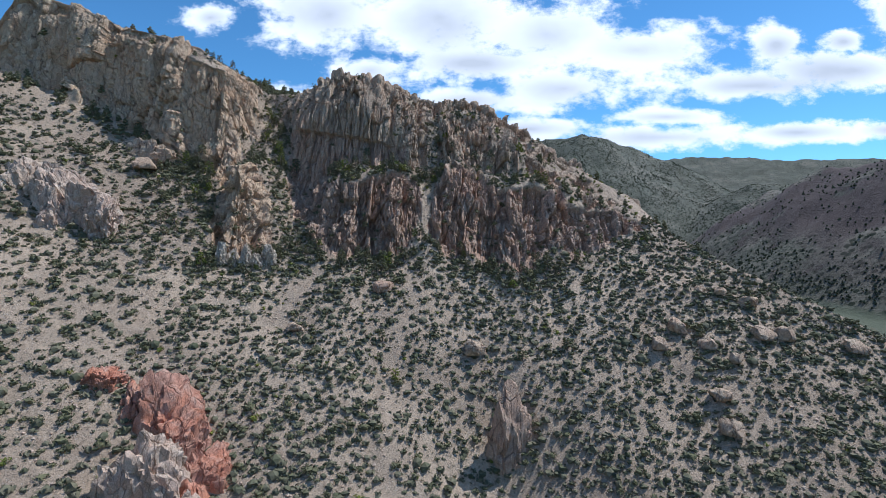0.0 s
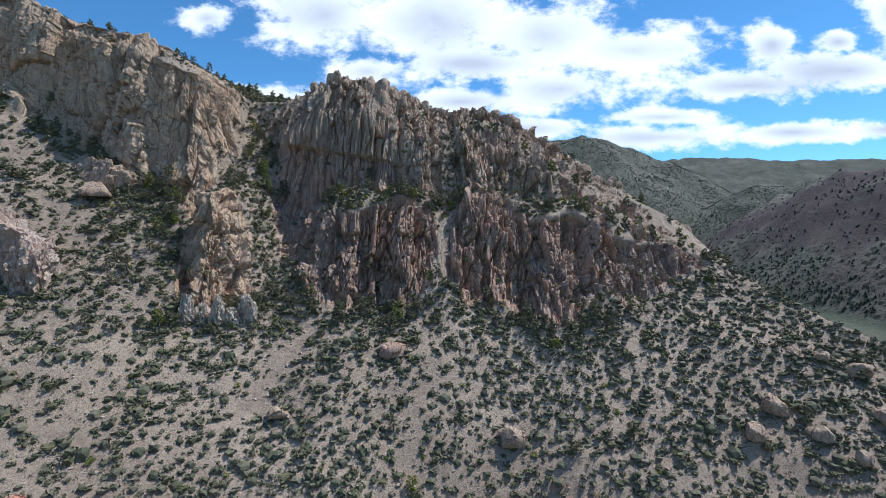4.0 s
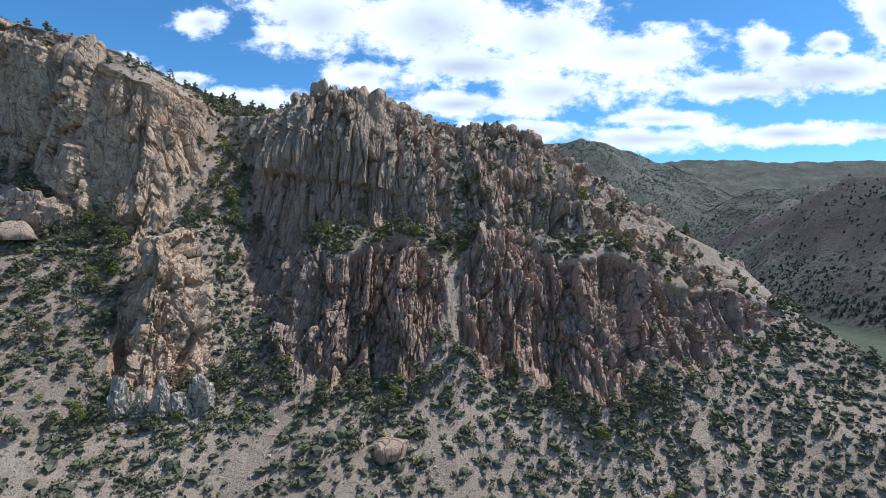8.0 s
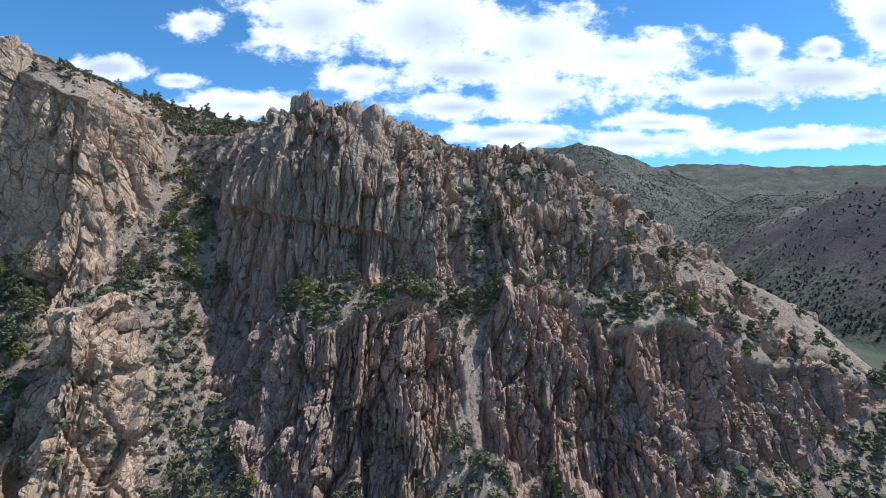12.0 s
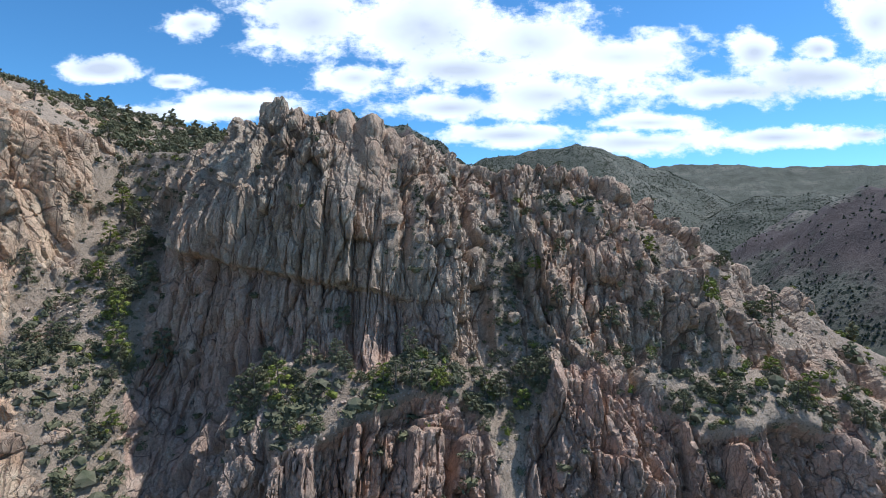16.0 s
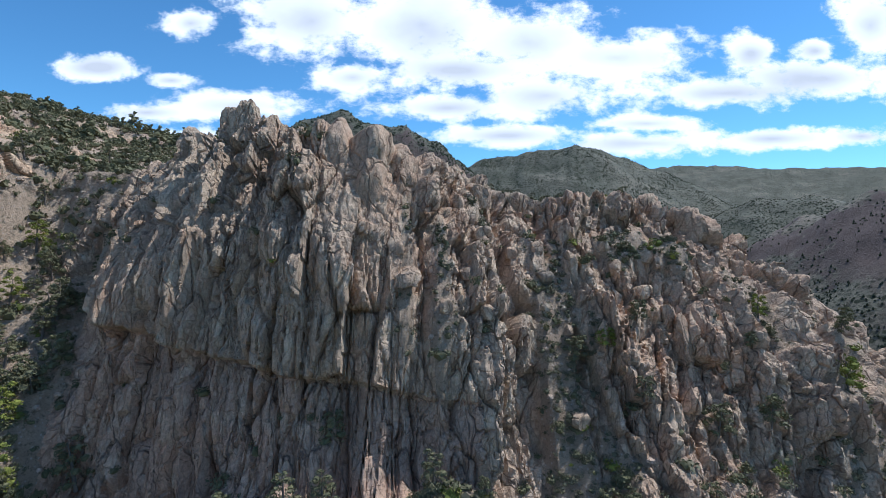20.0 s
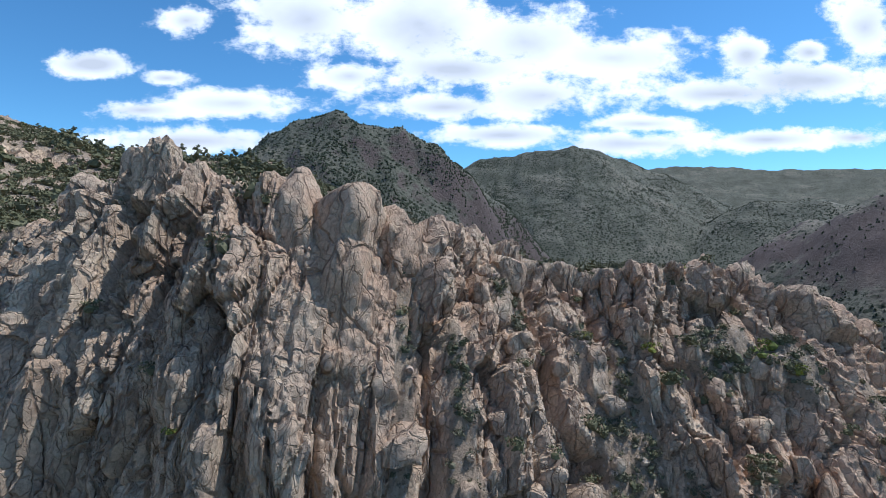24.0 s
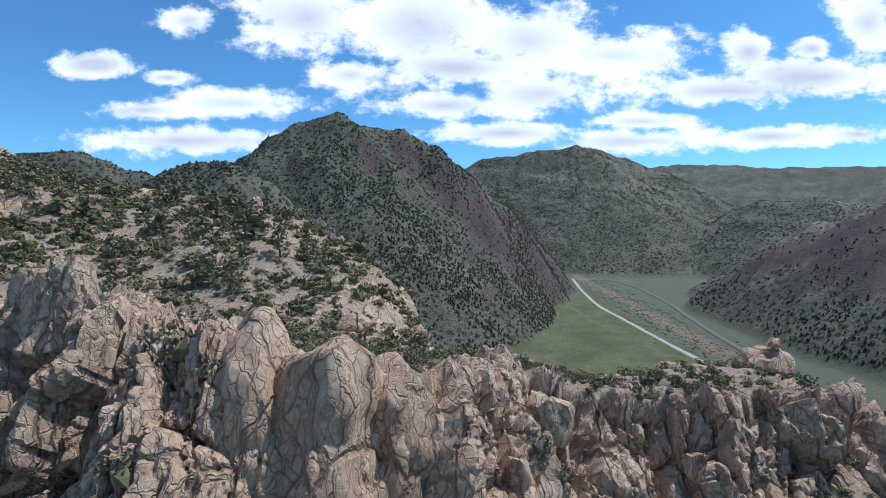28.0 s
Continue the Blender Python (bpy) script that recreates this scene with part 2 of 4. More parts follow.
def vnoise(x, y, z, seed=0):
    """Smooth noise from -1 to 1."""
    x, y, z = np.broadcast_arrays(x, y, z)
    fx, fy, fz = np.floor(x), np.floor(y), np.floor(z)
    tx, ty, tz = x - fx, y - fy, z - fz
    sx, sy, sz = (t * t * t * (t * (t * 6 - 15) + 10) for t in (tx, ty, tz))
    out = 0
    for i in (0, 1):
        for j in (0, 1):
            for k in (0, 1):
                w = (sx if i else 1 - sx) * (sy if j else 1 - sy) * (sz if k else 1 - sz)
                out = out + w * hashed(fx + i, fy + j, fz + k, seed)
    return out * 2 - 1


def fbm(x, y, z, octaves=4, seed=0, gain=0.5):
    total, amp = 0, 1.0
    for o in range(octaves):
        total = total + amp * vnoise(x * 2 ** o, y * 2 ** o, z * 2 ** o, seed + o * 17)
        amp *= gain
    return total


def facets(x, y, z, sx, sy, sz, seed, step, lean, crack, width, bulge=0.0):
    """Angular blocks: each cell stands proud by its own step, its face leans its own way, and a narrow joint parts it from the next."""
    x, y, z = x / sx, y / sy, z / sz
    fx, fy, fz = np.floor(x), np.floor(y), np.floor(z)
    f1, f2, own = np.full(x.shape, 9.0), np.full(x.shape, 9.0), np.zeros(x.shape)
    ox, oz = np.zeros(x.shape), np.zeros(x.shape)
    for i in (-1, 0, 1):
        for j in (-1, 0, 1):
            for k in (-1, 0, 1):
                cx, cy, cz = fx + i, fy + j, fz + k
                h = hashed(cx, cy, cz, seed)
                dx, dy, dz = x - cx - h, y - cy - (h * 7919.0) % 1.0, z - cz - (h * 104729.0) % 1.0
                d = np.maximum(np.abs(dx) * 0.9, np.maximum(np.abs(dy) * 0.9, np.abs(dz))) * 0.6 + 0.4 * np.sqrt(dx * dx + dy * dy + dz * dz)
                near = d < f1
                f2 = np.where(near, f1, np.minimum(f2, d))
                own, ox, oz = np.where(near, h, own), np.where(near, dx, ox), np.where(near, dz, oz)
                f1 = np.where(near, d, f1)
    gx, gz = ((own * 331.7) % 1.0 - 0.5) * 2, ((own * 577.3) % 1.0 - 0.5) * 2
    return step * ((own * 91.3) % 1.0 - 0.5) + lean * (gx * ox + 0.6 * gz * oz) - bulge * (ox * ox + 0.5 * np.maximum(oz, 0) ** 2) - crack * (1 - np.minimum(f2 - f1, width) / width)


def only(weight, x, y, z, *how):
    """Facets where their weight counts."""
    out = np.zeros(weight.shape)
    m = weight > 0.01
    out[m] = weight[m] * facets(x[m], y[m], z[m], *how)
    return out


def smooth(a, b, v):
    t = np.clip((v - a) / (b - a), 0, 1)
    return t * t * (3 - 2 * t)


def blur(a, n, axis):
    """A running mean that keeps the ends."""
    k = np.pad(a, [(n, n) if i == axis else (0, 0) for i in range(a.ndim)], mode="edge")
    c = np.cumsum(k, axis=axis)
    c = np.insert(c, 0, 0, axis=axis)
    hi = np.take(c, range(2 * n + 1, c.shape[axis]), axis=axis)
    lo = np.take(c, range(0, c.shape[axis] - 2 * n - 1), axis=axis)
    return (hi - lo) / (2 * n + 1)


def sheet_mesh(name, verts, faces, material, shade=True, sharp=0):
    me = bpy.data.meshes.new(name)
    me.vertices.add(len(verts))
    me.vertices.foreach_set("co", np.ascontiguousarray(verts, dtype=np.float32).ravel())
    n = faces.shape[1]
    me.loops.add(faces.size)
    me.loops.foreach_set("vertex_index", np.ascontiguousarray(faces, dtype=np.int32).ravel())
    me.polygons.add(len(faces))
    me.polygons.foreach_set("loop_start", np.arange(0, faces.size, n, dtype=np.int32))
    me.update(calc_edges=True)
    me.validate()
    me.polygons.foreach_set("use_smooth", np.full(len(faces), shade))
    if sharp:
        me.set_sharp_from_angle(angle=radians(sharp))
    me.materials.append(material)
    return me


def take_faces(verts, faces):
    used, back = np.unique(faces, return_inverse=True)
    return verts[used], back.reshape(faces.shape)


# ---- the mountain: one sheet, shaped by the lines where its slope breaks ----
KNOT = [-330, -150, -120, -105, -93, -85, -72, -69, -66, -64, -58, -53, -51, -48, -45, -40, -36, -30, -26, -22, -19, -15, -7, 0, 8, 16, 24, 33, 48, 65, 82, 110, 160, 230]
# lower cliff foot, lower cliff top, upper cliff foot, face break, crest, behind the crest, back hill, back foot: y and z
FOOT_Y = [170, 162, 160, 157, 154, 151, 146, 139, 136, 130, 123, 127, 129, 130, 133, 137, 134, 134, 133.5, 133, 133, 133, 139, 137, 137, 133, 137, 139, 146, 145, 125, 100, 70, 40]
FOOT_Z = [-6, 141, 127, 120, 114, 110, 105, 99, 97, 88, 79, 81, 82, 82, 83, 85, 83, 83, 81.5, 80, 80, 80, 87, 80, 81, 79, 81, 81, 86, 84, 73, 57, 33, -6]
TOP_Y = [180, 165, 162, 159, 156, 154, 151, 148, 148, 138, 131, 137, 138, 142, 145, 144, 140, 141, 142, 143, 144.3, 146, 147, 150, 149, 147, 148, 146, 150, 152, 135, 110, 85, 60]
TOP_Z = [-6, 148, 134, 129, 124, 120, 115, 112, 103, 99, 107, 95, 93, 90, 91, 95, 99, 101, 102, 103, 103.4, 104, 96, 106, 100, 99, 101, 95, 92, 88, 71, 53, 28, -6]
LEDGE_Y = [190, 167, 163, 160, 157, 155.5, 152, 154, 155, 153, 151, 155, 155, 154, 155, 152, 151.6, 151, 151, 151, 151.9, 153, 154, 155, 156, 155, 156, 154, 158, 160, 145, 125, 105, 80]
LEDGE_Z = [-6, 154, 142, 138, 134, 130, 124, 119, 109, 108, 107.5, 107, 107, 103, 100, 107, 107.2, 107.5, 107.8, 108, 108.4, 109, 104, 109, 107, 104, 104, 101, 98, 90.5, 69, 46, 22, -6]
BREAK_Y = [200, 169, 164, 161, 158, 157, 156, 163, 173, 171, 167, 166, 158, 160, 159, 157.5, 156.9, 156, 155.5, 155, 156.3, 158, 162, 162, 161, 158, 161, 162, 166, 167, 155, 140, 125, 100]
BREAK_Z = [-6, 160, 150, 148, 143, 140, 137, 133, 124, 123.5, 118.5, 114, 122, 119, 121, 127, 127, 127, 123.5, 120, 120.4, 121, 117, 118, 118, 113, 111, 108, 104, 93.5, 67, 44, 16, -6]
CREST_Y = [215, 172, 167, 164, 162, 163, 162, 174, 181, 177, 175.5, 174, 172, 170.5, 169, 166, 165.4, 163.5, 163.5, 164.5, 167.9, 171, 173, 172.5, 172, 172, 172, 174, 176, 174, 170, 160, 145, 120]
CREST_Z = [-6, 170, 157.5, 152, 147, 146.5, 137, 135, 133, 133, 133.5, 134.5, 135, 135.5, 136.5, 138.5, 137.7, 136.5, 135.2, 134, 133.2, 132.5, 130.5, 131.5, 131, 124.5, 120.5, 115.5, 106, 95, 62, 34, 10, -6]
BEHIND_Y = [235, 200, 196.7, 195, 192, 190, 188, 189, 191, 190, 190, 187.1, 186, 184.9, 183.8, 182, 180.4, 178, 178, 178, 179.7, 182, 184, 187, 189, 189, 187, 185, 186, 184, 190, 180, 165, 140]
BEHIND_Z = [-6, 165, 155, 149, 147, 144.5, 138, 136.5, 136, 136, 135, 134, 134, 133.8, 133.5, 133, 133, 133, 132.5, 132, 131.6, 131, 129, 129.5, 129.5, 125, 120, 113, 99, 89, 52, 20, 6, -6]
BACK_Y = [290, 290, 265, 245, 243.2, 242, 238, 236.5, 235, 234, 232, 229.1, 228, 226.3, 224.7, 222, 218.8, 214, 210, 206, 206, 210, 220, 225, 228, 228, 228, 228, 228, 228, 235, 230, 215, 190]
BACK_Z = [-6, 166, 160, 155, 151, 149, 148.5, 148.5, 148.5, 147.5, 146, 146, 145.5, 144.9, 143.8, 142, 140, 137, 132.5, 131, 116, 104, 95, 88, 82, 78, 74, 70, 58, 46, 20, 8, 0, -6]
REAR_Y = [420, 420, 406.7, 400, 394, 390, 380, 376.2, 372.5, 370, 360, 352.9, 350, 348.6, 347.3, 345, 343, 340, 340, 340, 340, 340, 340, 340, 340, 340, 340, 340, 340, 340, 340, 330, 310, 280]
REAR_Z = [-8, 40, 46.7, 50, 50, 50, 46, 43.8, 41.5, 40, 36, 31.7, 30, 28.4, 26.7, 24, 21.6, 18, 15, 12, 9.4, 6, 0, -4, -6, -7, -8, -8, -8, -8, -8, -8, -8, -8]
SLOPE_Z = [-6, 111, 99, 92, 88, 84, 79, 77.9, 76.8, 76, 74, 71.9, 71, 69.9, 68.8, 67, 66.6, 66, 65.5, 65, 64.1, 63, 60, 58.5, 57, 57, 57.5, 59, 61, 64, 62, 58, 40, -4]   # the talus at y = 110


def on(line, x):
    """A shaping line, softly rounded at its knots."""
    return (np.interp(x - 2.5, KNOT, line) + 2 * np.interp(x, KNOT, line) + np.interp(x + 2.5, KNOT, line)) / 4


def talus(x, y):
    d = 110.0 - y
    z = on(SLOPE_Z, x) - 0.57 * d - 0.16 * np.maximum(d, 0) * np.exp(-((x - 8) / 45.0) ** 2) * np.exp(-np.maximum(d - 40, 0) / 30)
    z = z - 7.0 * np.exp(-((x - 9) / 12.0) ** 2 - ((y - 90) / 13.0) ** 2)
    return np.maximum(z, -6 + 0.02 * z)


xs = np.concatenate([np.arange(-330, -150, 3.0), np.arange(-150, -78, 0.5), np.arange(-78, -62, 0.13), np.arange(-62, -54, 0.19), np.arange(-54, -44, 0.18), np.arange(-44, -4, 0.125), np.arange(-4, 20, 0.18), np.arange(20, 52, 0.24), np.arange(52, 110, 0.7), np.arange(110, 230.1, 3.0)])
pieces_y, pieces_z = [], []
foot_y, foot_z = on(FOOT_Y, xs), on(FOOT_Z, xs)
for f in np.concatenate([np.linspace(0, 0.68, 34, endpoint=False), np.linspace(0.68, 1, 84, endpoint=False)]):
    y = -140 + (foot_y + 140) * f
    far = foot_y - y
    pieces_y.append(y)
    pieces_z.append(talus(xs, y) + (foot_z - talus(xs, foot_y)) * np.exp(-far / 16.0))
LINES = [(FOOT_Y, FOOT_Z, 100), (TOP_Y, TOP_Z, 44), (LEDGE_Y, LEDGE_Z, 84), (BREAK_Y, BREAK_Z, 125), (CREST_Y, CREST_Z, 76), (BEHIND_Y, BEHIND_Z, 64), (BACK_Y, BACK_Z, 24), (REAR_Y, REAR_Z, 1)]
for (ay, az, n), (by, bz, _) in zip(LINES, LINES[1:]):
    for f in np.arange(n) / n:
        pieces_y.append(on(ay, xs) * (1 - f) + on(by, xs) * f)
        pieces_z.append(on(az, xs) * (1 - f) + on(bz, xs) * f)
pieces_y.append(on(REAR_Y, xs))
pieces_z.append(on(REAR_Z, xs))
GX = np.broadcast_to(xs[:, None], (len(xs), len(pieces_y))).copy()
GY = blur(np.array(pieces_y).T, 4, 1)
GZ = blur(np.array(pieces_z).T, 4, 1)
# broad unevenness and the rockiness of steep ground
GZ = GZ + 1.2 * fbm(GX / 23, GY / 23, GZ / 23, 3, 5) * smooth(-4, 10, GZ)
def grid_normal(x, y, z):
    dx, yu, zu, yv, zv = np.gradient(x, axis=0), np.gradient(y, axis=0), np.gradient(z, axis=0), np.gradient(y, axis=1), np.gradient(z, axis=1)
    n = np.stack([yu * zv - zu * yv, -dx * zv, dx * yv])
    return n / (np.sqrt((n * n).sum(0)) + 1e-9)


nx, ny, nz = (blur(blur(c, 6, 0), 5, 1) for c in grid_normal(GX, GY, GZ))
steep = np.arccos(np.clip(np.abs(nz), 0, 1))
edge = np.exp(-((GY - on(CREST_Y, xs)[:, None] - 1.5) / 4.0) ** 2) * smooth(-66, -62, GX) * smooth(48, 38, GX)
shelf = np.exp(-((GY - 0.5 * (on(TOP_Y, xs) + on(LEDGE_Y, xs))[:, None]) / 5.0) ** 2) * smooth(-44, -38, GX) * smooth(50, 42, GX)
ribs = smooth(0.1, 0.5, fbm(GX / 9, GY / 9, GZ / 9, 4, 19)) * np.maximum(smooth(176, 186, GY) * smooth(0, -16, GX), smooth(-69, -74, GX) * smooth(154, 162, GY))
rocky = smooth(0.66, 0.90, steep + 0.24 * fbm(GX / 6, GY / 6, GZ / 9, 4, 9) + 0.55 * edge + 0.5 * ribs + 0.10 * shelf + 0.45 * np.exp(-((GX + 55) / 8.0) ** 2 - ((GY - 138) / 8.0) ** 2))
rocky = np.clip(rocky + 0.35 * smooth(-12, -2, GX) * smooth(48, 38, GX) * smooth(138, 144, GY) * smooth(180, 175, GY) * smooth(0.50, 0.62, steep) - 0.30 * smooth(-6, 6, GX) * smooth(150, 156, GY) * smooth(-0.1, 0.4, fbm(GX / 7, GY / 7, GZ / 7, 3, 15)), 0, 1)
pocket = smooth(-0.05, 0.25, fbm(GX / 3.6, GY / 3.6 - GZ / 7.0, 0 * GX, 3, 78)) * smooth(-24, -20, GX) * smooth(30, 22, GX) * smooth(152, 156, GY) * smooth(171, 167, GY)
rocky = np.clip(rocky - 0.95 * pocket, 0, 1)
rocky = rocky * smooth(60, 74, GZ) * smooth(-5.0, -1.0, GY - foot_y[:, None])
# the gully between the two cliffs and the chute through the lower band stay bare of rock
chute = np.exp(-((GX + 45.5 + 0.47 * (GY - 133)) / (3.4 + 1.8 * smooth(152, 144, GY))) ** 2) * smooth(118, 126, GY) * smooth(192, 178, GY) + np.exp(-((GX + 8 + 0.55 * np.maximum(141 - GY, 0)) / 2.0) ** 2) * smooth(158, 152, GY)
gully_bed = smooth(-70, -66, GX) * smooth(-51, -55, GX) * smooth(138, 146, GY) * smooth(186, 178, GY)
gully_bed = gully_bed * smooth(-0.45, 0.15, fbm(GX / 5, GY / 5, GZ / 7, 3, 87))
# the bushy shelf between the two bands, broken by pinnacles
bench = np.exp(-((GY - 0.5 * (on(TOP_Y, xs) + on(LEDGE_Y, xs))[:, None]) / 3.2) ** 2) * smooth(-46, -42, GX) * smooth(52, 46, GX) * smooth(-0.5, 0.1, fbm(GX / 6, 0 * GX, 0 * GX, 3, 89))
rocky = np.clip(rocky - 0.9 * chute - 0.75 * gully_bed - 0.8 * bench, 0, 1)
rocky = blur(blur(rocky, 3, 0), 2, 1)
# rock relief: joints run up the leaning faces, so depth is taken along the lean
wx, wy, wz = (0.8 * fbm(GX / 6 + s, GY / 6, GZ / 6, 3, 31 + s) for s in (0, 7, 13))
wall = smooth(0.95, 1.2, steep)
mass = smooth(-0.2, 0.4, fbm(GX / 15, GY / 15, GZ / 15, 2, 53))
# the fluted wall, the massive west cliff, and the broken pinnacles between and below
fins = smooth(-60, -54, GX) * smooth(-15, -22, GX) * smooth(148, 152, GY)
west = smooth(-64, -72, GX)
broken = (1 - fins) * (1 - west)
fray = 0.06 * fbm(GX * 0.9, GY * 0.9, GZ * 0.5, 3, 43)
jx, jy, jz = GX - 0.05 * (GZ - 112) + 0.45 * wx + fray, GY - (0.42 - 0.32 * west) * (GZ - 112) + 0.5 * wy - fray, GZ + 0.6 * wz + 1.5 * fray
sel = rocky > 0.01
px, py, pz = jx[sel], jy[sel], jz[sel]
pf, pw, pb, ps = fins[sel], west[sel], broken[sel], ((0.35 + 0.65 * mass) * (1 - 0.3 * wall))[sel]
high_up = smooth(124, 131, GZ[sel])
# buttresses
low = pb * smooth(154, 150, GY[sel])
cut = (0.9 - 0.25 * pf + 0.25 * low) * facets(px, py, pz, 7.5, 13.0, 28.0, 37, 2.2, 2.6, 0.8, 0.04, 1.0)
# columns
cut = cut + only(pf * (1 - 0.5 * high_up), px, py, pz, 2.7, 7.0, 30.0, 5, 0.9, 1.6, 0.75, 0.05, 0.4)
cut = cut + only(pf * (1 - 0.5 * high_up), px, py, pz, 1.05, 4.0, 10.0, 29, 0.45, 0.6, 0.42, 0.10, 0.25)
cut = cut + only(pf * high_up, px, py, pz, 3.6, 5.0, 9.0, 61, 1.5, 2.6, 0.6, 0.04, 0.2)
cut = cut + only(pf * high_up, px, py, pz + 0.3 * px, 1.5, 2.2, 3.0, 63, 0.55, 0.9, 0.35, 0.06, 0.1)
pin = pb - low
cut = cut + only(low, px, py, pz, 4.0, 6.0, 9.0, 3, 1.7, 2.8, 0.7, 0.04, 0.2)
cut = cut + only(low, px, py, pz + 0.2 * px, 1.7, 2.6, 5.0, 13, 0.9, 1.2, 0.45, 0.07, 0.25)
cut = cut + only(pin, px, py, pz, 2.6, 4.0, 8.0, 3, 2.2, 2.4, 0.9, 0.06, 0.5)
cut = cut + only(pb, px, py, pz - 0.15 * px, 0.95, 1.6, 3.2, 11, 0.6, 0.7, 0.35, 0.10, 0.3)
cut = cut + only(pw, px, py, pz, 10.0, 16.0, 40.0, 47, 3.6, 4.0, 0.8, 0.03, 0.6)
cut = cut + only(pw, px, py, pz, 3.6, 6.0, 16.0, 41, 1.2, 1.3, 0.5, 0.05, 0.9)
cut = cut + only(pw, px, py, pz + 0.3 * px, 1.6, 2.2, 4.5, 43, 0.5, 0.6, 0.25, 0.07, 0.3)
# blocks and spalls
cut = cut + only(ps * (0.6 * pf + pb + 0.5 * pw), px, py, pz - 0.25 * px, 0.62, 0.8, 1.5, 23, 0.28, 0.26, 0.14, 0.15, 0.15)
cut = cut + 0.9 * facets(px, py, pz, 0.46, 1.0, 2.8, 27, 0.18, 0.24, 0.14, 0.14)
# the flank of the west cliff turns away from the slope: its joints follow it
side_on = (smooth(0.35, 0.6, np.abs(nx)) * smooth(-56, -60, GX) * smooth(-82, -78, GX))[sel]
ax, ay, az = GX[sel] + 0.4 * wx[sel], GY[sel] + 0.4 * wy[sel], GZ[sel] + 0.6 * wz[sel]
at = side_on > 0.01
ax, ay, az = ax[at], ay[at], az[at]
flank = facets(ay, ax, az, 4.5, 7.0, 11.0, 83, 1.8, 2.4, 0.6, 0.05, 0.3) + facets(ay, ax, az + 0.3 * ay, 1.6, 2.4, 3.6, 85, 0.6, 0.8, 0.3, 0.08, 0.15)
cut[at] = cut[at] * (1 - side_on[at]) + flank * side_on[at]
relief = np.zeros(GX.shape)
relief[sel] = cut
dome = np.exp(-((GX + 25.6) / 4.0) ** 4 - ((GZ - 130.5) / 6.5) ** 4) * smooth(154, 157, GY)
relief = relief * (1 - 0.8 * dome)
# high steps between blocks are worn to slopes
worn = blur(blur(relief, 3, 0), 1, 1)
high_step = smooth(1.0, 2.4, np.abs(relief - worn))
relief = relief + high_step * (worn - relief)
relief = relief + 0.7 * fbm(GX / 5.0, GY / 5.0, GZ / 14.0, 4, 47) + 0.10 * fbm(GX * 1.6, GY * 1.6, GZ * 1.1, 3, 49)
# the pale bedding seam across the upper face, which overhangs a little
seam = smooth(0.25, -0.25, GZ - 118.6 + 0.17 * (GX + 50) + 0.3 * wz) * smooth(-60, -54, GX) * smooth(-12, -20, GX) * smooth(150, 152, GY) * smooth(164, 161, GY)
# notches that part the buttresses of the lower band
notch = smooth(0.22, 0.62, vnoise(jx / 5.0, GZ / 45.0, 0 * GX, 71)) * smooth(-46, -40, GX) * smooth(50, 44, GX) * smooth(153, 147, GY)
push = (relief + 0.09 * fbm(GX * 1.9, GY * 1.9, GZ * 1.5, 3, 57) - 1.3 * seam - 1.6 * notch) * rocky
soft = (1 - rocky) * (0.22 * fbm(GX / 2.6, GY / 2.6, GZ / 2.6, 4, 61) + 0.5 * fbm(GX / 9, GY / 9, GZ / 30, 2, 67)) * smooth(-4, 6, GZ)
VX, VY, VZ = GX + nx * push, GY + ny * push, GZ + nz * push * 0.9 + soft
verts = np.stack([VX.ravel(), VY.ravel(), VZ.ravel()], 1)
nu, nv = GX.shape
idx = np.arange(nu * nv).reshape(nu, nv)
quads = np.stack([idx[:-1, :-1], idx[1:, :-1], idx[1:, 1:], idx[:-1, 1:]], -1).reshape(-1, 4)


def quad_mean(a):
    return ((a[:-1, :-1] + a[1:, :-1] + a[1:, 1:] + a[:-1, 1:]) / 4).ravel()


qx, qy, qz, qrock = (quad_mean(a) for a in (GX, GY, GZ, rocky))
is_rock = qrock > 0.42
bare = quads[~is_rock]
mountain = new("ground_mountainside", sheet_mesh("ground_mountainside", *take_faces(verts, bare), SOIL))
tagged(mountain, "pale gravelly talus slope dotted with desert shrubs", "hillside", kind="structure")


def crag(name, label, mask, material, parts):
    """A rock mass, split into its buttresses."""
    top = tagged(new(name), label, "cliff", kind="structure")
    cell = np.floor(qx / parts + 0.35 * np.sin(qz / 9.0)).astype(int)
    for c in np.unique(cell[mask]):
        f = quads[mask & (cell == c)]
        ob = new("buttress", sheet_mesh("buttress", *take_faces(verts, f), material, True, 30))
        ob.parent = top
    return top


left = is_rock & (qx < -66)
spur = is_rock & ~left & (qx < -43) & (qy < 143)
lower = is_rock & ~left & ~spur & (qy < 151.5) & (qz < 107.5)
base = is_rock & ~left & ~spur & ~lower & (qx > -60) & (qx < -15) & (qy < 163) & (qz < 118.6 - 0.17 * (qx + 50))
upper = is_rock & ~left & ~spur & ~lower & ~base
crag("cliff_west", "tall tan and brown rhyolite cliff with vertical cracks", left, ROCK_TAN, 11.0)
crag("rock_spur", "pale weathered rock spur standing out of the talus", spur, ROCK_TAN, 8.0)
crag("cliff_lower", "dark purplish-brown fluted rock band above the talus", lower, ROCK_DARK, 8.0)
crag("cliff_base", "dark reddish-brown rock wall below a pale bedding seam", base, ROCK_DARK, 9.0)
crag("cliff_upper", "fluted brown rhyolite cliff with a jagged crest", upper, ROCK, 9.0)


